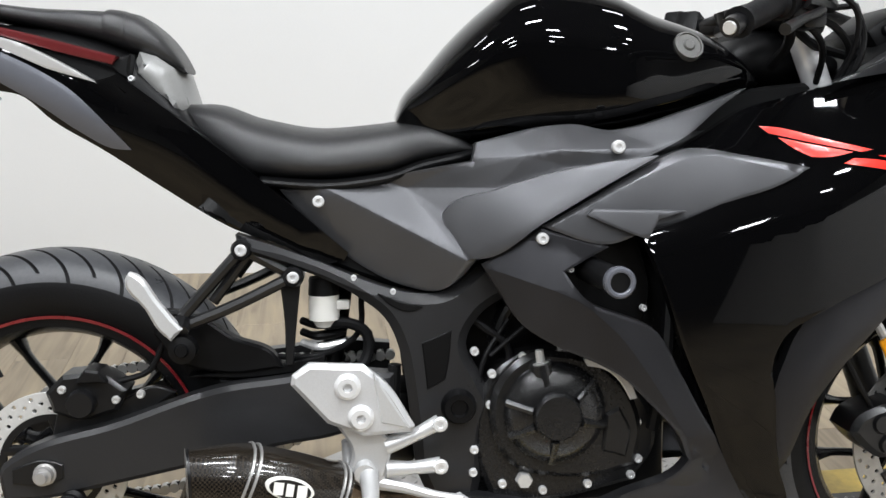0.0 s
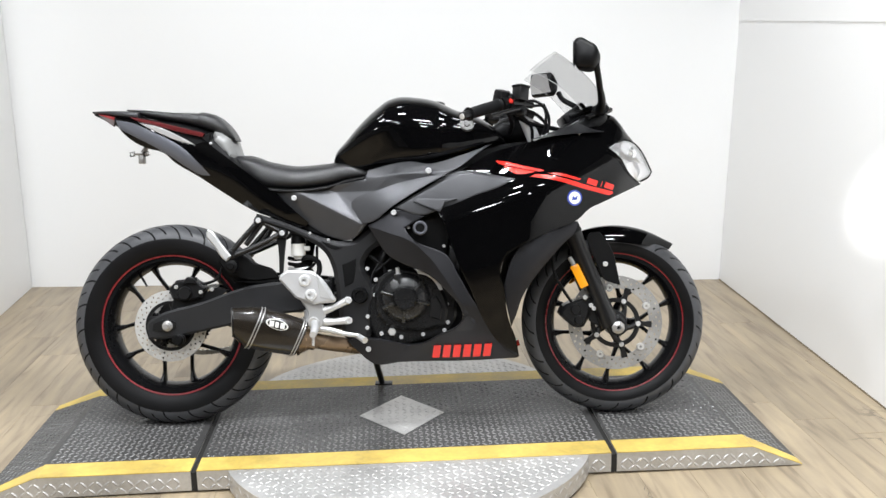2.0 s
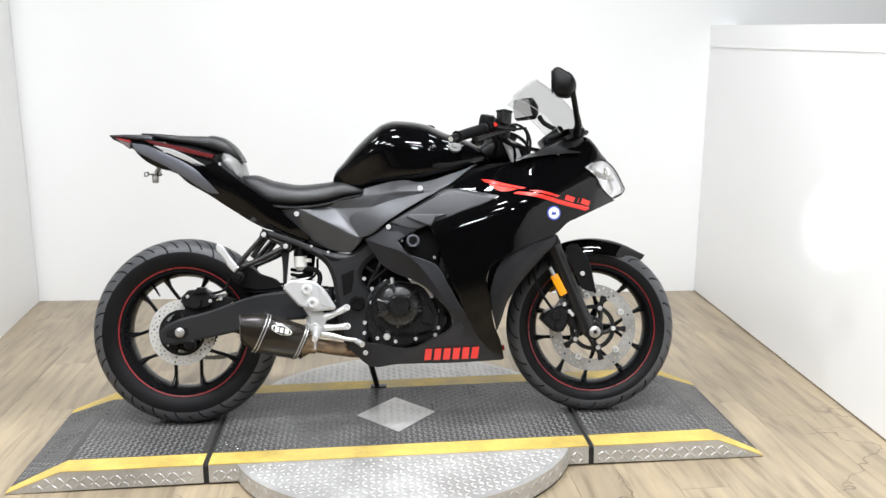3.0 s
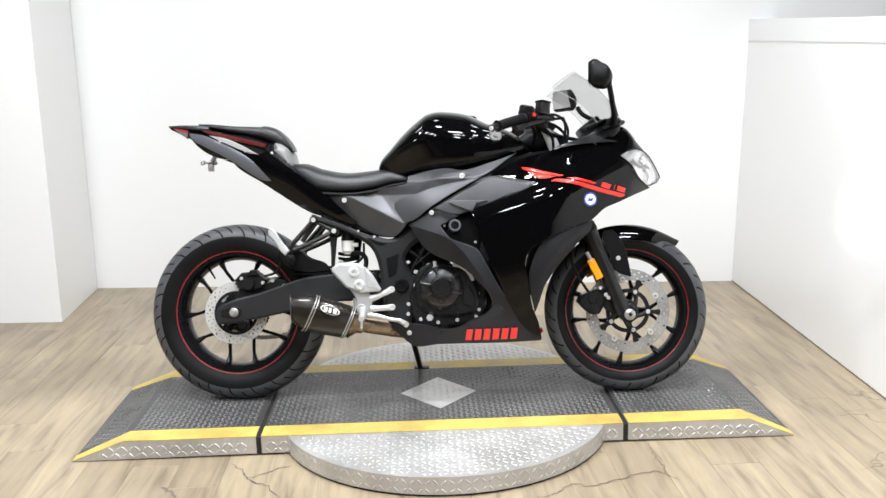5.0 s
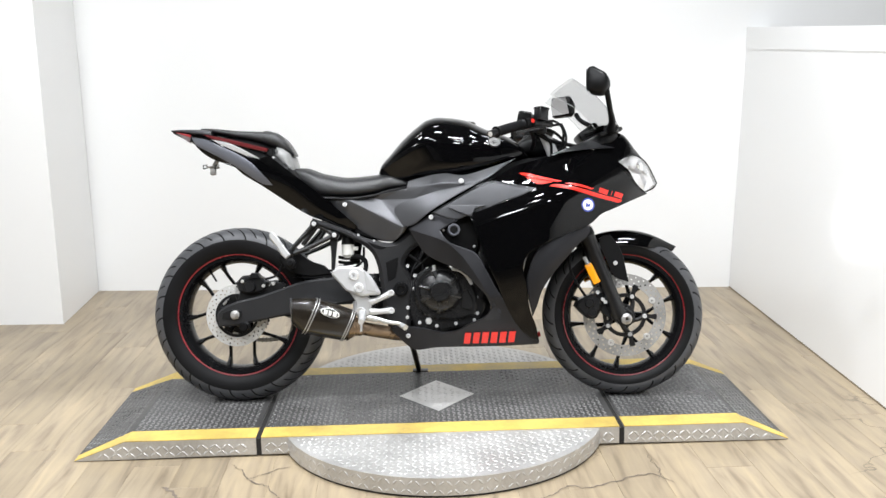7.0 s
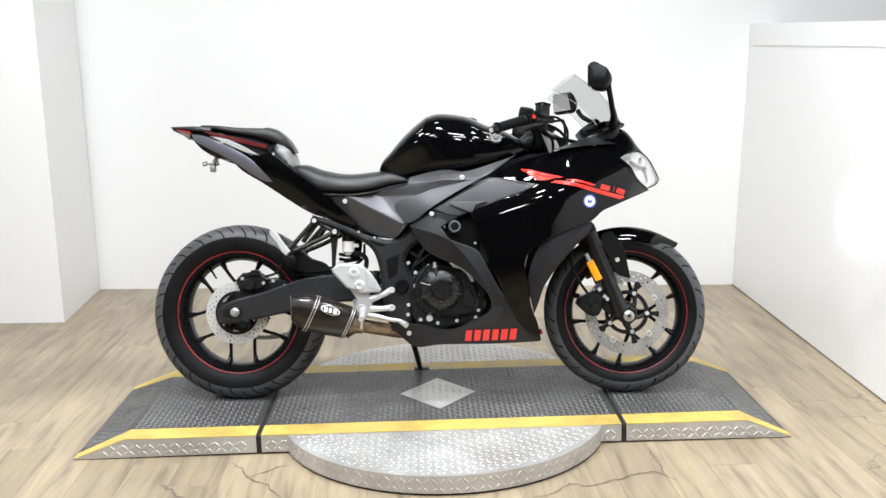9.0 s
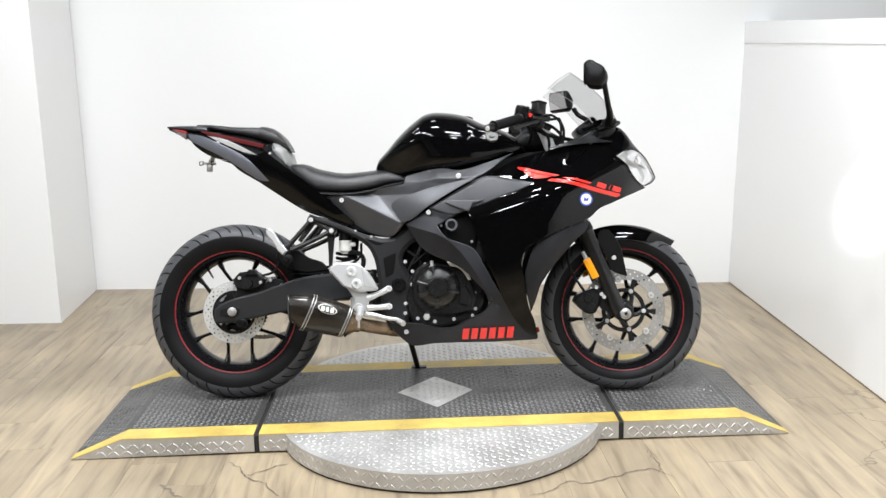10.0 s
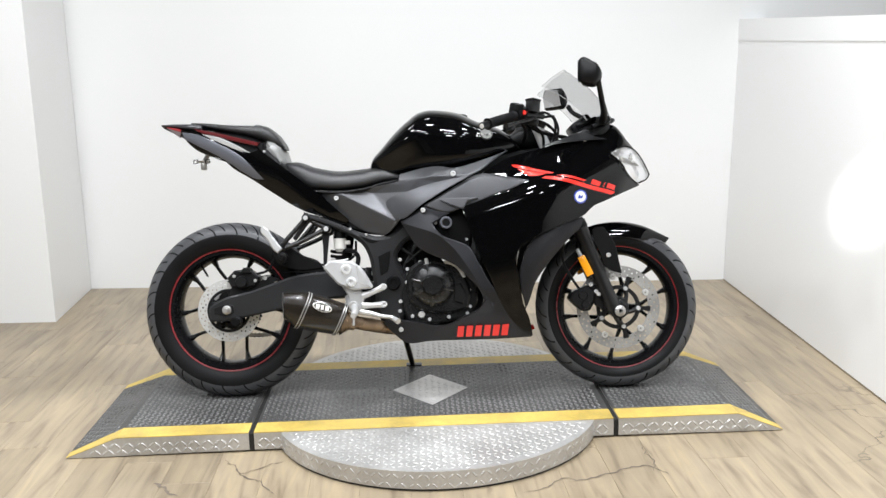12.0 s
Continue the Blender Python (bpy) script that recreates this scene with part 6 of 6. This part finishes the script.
# ---- handlebars ----
for s in (-1, 1):
    bar = part("handlebar", tube([(0.385, s * 0.115, 0.985), (0.345, s * 0.20, 0.970), (0.222, s * 0.338, 0.921)], 0.011, 12), FRAME, bike, "black clip-on handlebar")
    a, b = Vector((0.320, s * 0.229, 0.960)), Vector((0.228, s * 0.330, 0.923))
    part("grip", tube([a, a.lerp(b, 0.04), a.lerp(b, 0.5), a.lerp(b, 0.94), b], [0.021, 0.0165, 0.0172, 0.0165, 0.020], 20), RUBBER, bar, "ribbed black rubber grip")
    part("bar_end", tube([b, b + Vector((-0.011, s * 0.0125, -0.005)), b + Vector((-0.02, s * 0.023, -0.009))], [0.012, 0.0135, 0.0125], 16), FRAME, bar, "metal bar end weight")
    part("bar_end_ring", tube([b + Vector((-0.0195, s * 0.0224, -0.0088)), b + Vector((-0.0215, s * 0.0247, -0.0097))], [0.009, 0.008], 16), STEEL, bar)
    part("switch_box", joined(moved(box((-0.030, -0.022, -0.026), (0.030, 0.022, 0.026), 0.009), pose(0.350, s * 0.198, 0.972, 0, 20, s * 50)), moved(box((-0.018, -0.02, -0.02), (0.018, 0.02, 0.02), 0.008), pose(0.330, s * 0.220, 0.985, 0, 20, s * 50))), PLASTIC, bar, "black switch housing")
    part("lever", tube([(0.395, s * 0.17, 0.960), (0.395, s * 0.20, 0.955), (0.340, s * 0.27, 0.935), (0.290, s * 0.325, 0.915)], [0.010, 0.007, 0.006, 0.008], 10), FRAME, bar, "black lever")
    part("clamp", joined(tube([(0.398, s * 0.105, 0.965), (0.388, s * 0.105, 0.998)], 0.031, 20), tube([(0.400, s * 0.120, 0.975), (0.365, s * 0.170, 0.972)], 0.017, 12)), FRAME, bar)
    if s < 0:
        box_part = part("master_cylinder", joined(moved(box((-0.019, -0.018, -0.022), (0.019, 0.018, 0.020), 0.004), pose(0.388, -0.215, 0.995, 0, 6, 40)), tube([(0.36, -0.225, 0.965), (0.425, -0.17, 0.965)], 0.011, 12)), FRAME, bar, "black square brake fluid reservoir")
        part("cap", moved(box((-0.021, -0.020, 0.016), (0.021, 0.020, 0.024), 0.003), pose(0.388, -0.215, 0.995, 0, 6, 40)), PLASTIC, box_part)
        part("kill_switch", moved(box((-0.010, -0.010, -0.008), (0.010, 0.006, 0.008), 0.003), pose(0.357, -0.222, 0.972, 0, 0, 40)), RED, bar, "red stop switch")
        part("brake_line", tube([(0.430, -0.17, 0.962), (0.462, -0.17, 0.965), (0.478, -0.165, 0.92), (0.470, -0.16, 0.88), (0.45, -0.14, 0.85)], 0.0045, 8), RUBBER, bar)
        part("cable", tube([(0.36, -0.19, 0.95), (0.40, -0.18, 0.925), (0.425, -0.15, 0.90), (0.43, -0.12, 0.86)], 0.005, 8), RUBBER, bar)

# ---- cockpit: yoke, lock, looms and inner cowl ----
part("ignition_lock", joined(tube([(0.372, 0.0, 0.930), (0.362, 0.0, 0.985)], [0.034, 0.026], 20), box((0.335, -0.045, 0.905), (0.415, 0.045, 0.945), 0.012)), PLASTIC, bike, "black ignition lock housing")
part("yoke_cover", loft([(0.300, 0.905, 0.872, 0.070), (0.340, 0.935, 0.862, 0.080), (0.400, 0.948, 0.858, 0.084), (0.455, 0.930, 0.862, 0.080), (0.490, 0.905, 0.870, 0.065)], 20, 28, 3, 3), PLASTIC, bike, "black yoke and wiring cover", 50)
part("dash_cowl", loft([(0.485, 0.885, 0.850, 0.085), (0.520, 0.905, 0.850, 0.115), (0.560, 0.930, 0.855, 0.125), (0.610, 0.955, 0.870, 0.120), (0.650, 0.962, 0.890, 0.100), (0.672, 0.955, 0.905, 0.070)], 24, 30, 2.6, 2.6), PLASTIC, bike, "black inner dash cowl", 50)
for pts, r in (([(0.40, -0.16, 0.955), (0.445, -0.15, 0.935), (0.475, -0.13, 0.90), (0.465, -0.11, 0.86)], 0.0055), ([(0.36, -0.17, 0.945), (0.42, -0.13, 0.915), (0.48, -0.09, 0.905), (0.52, -0.06, 0.90)], 0.007),
               ([(0.375, -0.20, 0.955), (0.43, -0.19, 0.975), (0.462, -0.175, 0.955), (0.468, -0.16, 0.91), (0.455, -0.14, 0.865)], 0.0045), ([(0.345, -0.21, 0.95), (0.365, -0.17, 0.915), (0.36, -0.12, 0.885)], 0.0075),
               ([(0.40, 0.16, 0.955), (0.45, 0.15, 0.95), (0.48, 0.12, 0.91), (0.47, 0.10, 0.87)], 0.006), ([(0.345, 0.20, 0.95), (0.38, 0.14, 0.915), (0.40, 0.08, 0.90)], 0.0065)):
    part("control_cable", tube(pts, r, 8), RUBBER, bike)
part("throttle_housing", joined(tube([(0.322, -0.228, 0.961), (0.348, -0.199, 0.971)], [0.025, 0.027], 20), tube([(0.345, -0.205, 0.985), (0.352, -0.192, 1.000)], [0.011, 0.009], 10)), PLASTIC, bike, "black throttle housing")
part("lever_bracket", joined(tube([(0.352, -0.205, 0.948), (0.395, -0.175, 0.952)], [0.015, 0.014], 12), box((0.372, -0.20, 0.930), (0.408, -0.16, 0.962), 0.008)), FRAME, bike, "black lever bracket")

# ---- fork, front brake, front fender ----
def along(s, y):
    """A place on the fork's axis: 0 at the wheel axle, 1 at the top clamp."""
    return Vector((0.665, y, 0.286)).lerp(Vector((0.398, y, 0.965)), s)


for s in (-1, 1):
    y = s * 0.105
    leg = part("fork_leg", tube([along(0.0, y), along(0.04, y), along(0.10, y), along(0.36, y), along(0.43, y)], [0.030, 0.029, 0.026, 0.0265, 0.0285], 20), FRAME, bike, "satin black fork leg")
    part("stanchion", tube([along(0.42, y), along(1.0, y)], 0.0205, 20), FORK_CHROME, leg, "chrome fork tube")
    part("dust_seal", tube([along(0.425, y), along(0.462, y)], [0.0305, 0.0285], 20), PLASTIC, leg)
    part("fork_clamp", tube([along(0.60, y), along(0.66, y)], 0.034, 20), FRAME, leg)
    part("axle_lug", plate([(0.640, 0.30), (0.655, 0.262), (0.690, 0.252), (0.712, 0.268), (0.712, 0.30), (0.690, 0.318)], y - 0.020, y + 0.020, 0.006), FRAME, leg)
    guard_line = [(0.589, 0.562), (0.601, 0.575), (0.629, 0.578), (0.649, 0.553), (0.672, 0.509), (0.681, 0.464), (0.691, 0.412), (0.669, 0.418), (0.641, 0.431), (0.624, 0.465), (0.611, 0.498), (0.597, 0.53)]
    part("fork_guard", plate(guard_line, y - 0.033, y - 0.027, 0.002) if s < 0 else plate(guard_line, y + 0.033, y + 0.027, 0.002), PLASTIC, leg, "black fork guard")
    if s < 0:
        bolt(leg, 0.645, -0.140, 0.478, 0.008)
        part("axle_end", lathe([(0.006, -0.142), (0.010, -0.142), (0.014, -0.138), (0.019, -0.136), (0.020, -0.125), (0.006, -0.125)], 28, (0.683, 0, 0.281), True), BAND, leg, "hollow steel axle end")
    slant = math.degrees(math.atan2(0.265, 0.675))
    part("reflector", moved(box((-0.0135, -0.004, -0.038), (0.0135, 0.004, 0.038), 0.003), pose(0.566, s * 0.128, 0.442, 0, -slant - 4, 0)), ORANGE, leg, "orange side reflector")
    part("reflector_stay", tube([(0.552, s * 0.118, 0.475), (0.540, s * 0.112, 0.500)], 0.007, 8), STEEL, leg)
part("lower_triple", box((0.44, -0.125, 0.655), (0.53, 0.125, 0.695), 0.012), FRAME, bike)
part("upper_triple", moved(box((-0.04, -0.13, -0.012), (0.04, 0.13, 0.012), 0.008), pose(0.402, 0, 0.952, 0, 21, 0)), FRAME, bike, "black top yoke")
front_caliper = part("front_caliper", plate([(0.505, 0.325), (0.515, 0.345), (0.545, 0.362), (0.580, 0.372), (0.600, 0.352), (0.598, 0.318), (0.580, 0.284), (0.555, 0.282), (0.528, 0.300)], -0.118, -0.045, 0.009, step=0.009), FRAME, bike, "black front brake caliper")
for x, z, r in ((0.555, 0.338, 0.017), (0.565, 0.305, 0.016)):
    part("piston_cap", lathe([(0, -0.124), (r * 0.8, -0.124), (r, -0.118), (r, -0.105), (0, -0.105)], 20, (x, 0, z)), FRAME, front_caliper)
for x, z in ((0.603, 0.350), (0.612, 0.340), (0.585, 0.375)):
    bolt(front_caliper, x, -0.112, z, 0.007)
part("caliper_bracket", plate([(0.58, 0.375), (0.615, 0.37), (0.66, 0.30), (0.645, 0.275), (0.60, 0.30)], -0.096, -0.080, 0.003), FRAME, bike)
part("brake_line", tube([(0.545, -0.10, 0.36), (0.515, -0.11, 0.405), (0.49, -0.11, 0.46), (0.492, -0.11, 0.52), (0.515, -0.11, 0.56)], 0.0048, 8), RUBBER, bike)

fender_bm, rows = bmesh.new(), []
for a in np.linspace(radians(116), radians(50.5), 34):
    f = (a - radians(50.5)) / radians(65.5)
    r = 0.305 + 0.004 * (1 - f) + 0.006 * max(0.0, 1 - f / 0.18) ** 2
    half = 0.068 * min(1.0, 0.25 + 2.6 * (1 - f) ** 0.9 if f > 0.75 else 1.0) * (0.12 + 0.88 * min(1.0, f / 0.30) ** 0.8)
    drop = 0.050 * math.sin(math.pi * min(1.0, f * 0.9 + 0.08)) ** 0.7 + 0.004
    row = []
    for u in np.linspace(-1, 1, 17):
        rr = r - drop * abs(u) ** 2.6
        row.append(fender_bm.verts.new((FRONT[0] + rr * math.cos(a), half * math.sin(u * 1.35) / math.sin(1.35), FRONT[1] + rr * math.sin(a))))
    rows.append(row)
for p, q in zip(rows, rows[1:]):
    for i in range(16):
        fender_bm.faces.new((p[i], p[i + 1], q[i + 1], q[i]))
bmesh.ops.recalc_face_normals(fender_bm, faces=fender_bm.faces)
bmesh.ops.solidify(fender_bm, geom=fender_bm.faces[:], thickness=0.004)
part("front_fender", fender_bm, GLOSS, bike, "gloss black front fender with a pointed tip", 50)
part("belly_tab", plate([(0.372, 0.215), (0.395, 0.222), (0.40, 0.205), (0.378, 0.195)], 0.10, 0.112, 0.003), RED, bike, "small red tab under the cowl")
# ---- floor boards ----
BOARD_W, BOARD_L, BOARD_TURN = 0.152, 1.22, 1.0
board_mesh = mesh_of(box((-BOARD_W / 2 + 0.0003, -BOARD_L / 2 + 0.0006, -0.004), (BOARD_W / 2 - 0.0003, BOARD_L / 2 - 0.0006, 0.0), 0.0005, 1), "board", 0)
board_mesh.materials.append(WOOD)
shuffle = random.Random(4)
for i in range(-22, 23):
    first = shuffle.uniform(-0.6, 0.6)
    for j in range(-5, 4):
        at = pose(0, 0, 0, 0, 0, BOARD_TURN) @ Vector((i * BOARD_W, first + j * BOARD_L, 0))
        if -3.3 < at.x < 1.9 and -4.6 < at.y < 2.75 and (at.y < 1.9 or at.x < 1.75):
            board = new("board", board_mesh)
            board.matrix_basis = Matrix.Translation(at) @ pose(0, 0, 0, 0, 0, BOARD_TURN + (180 if shuffle.random() < 0.5 else 0))
            board.parent = floor
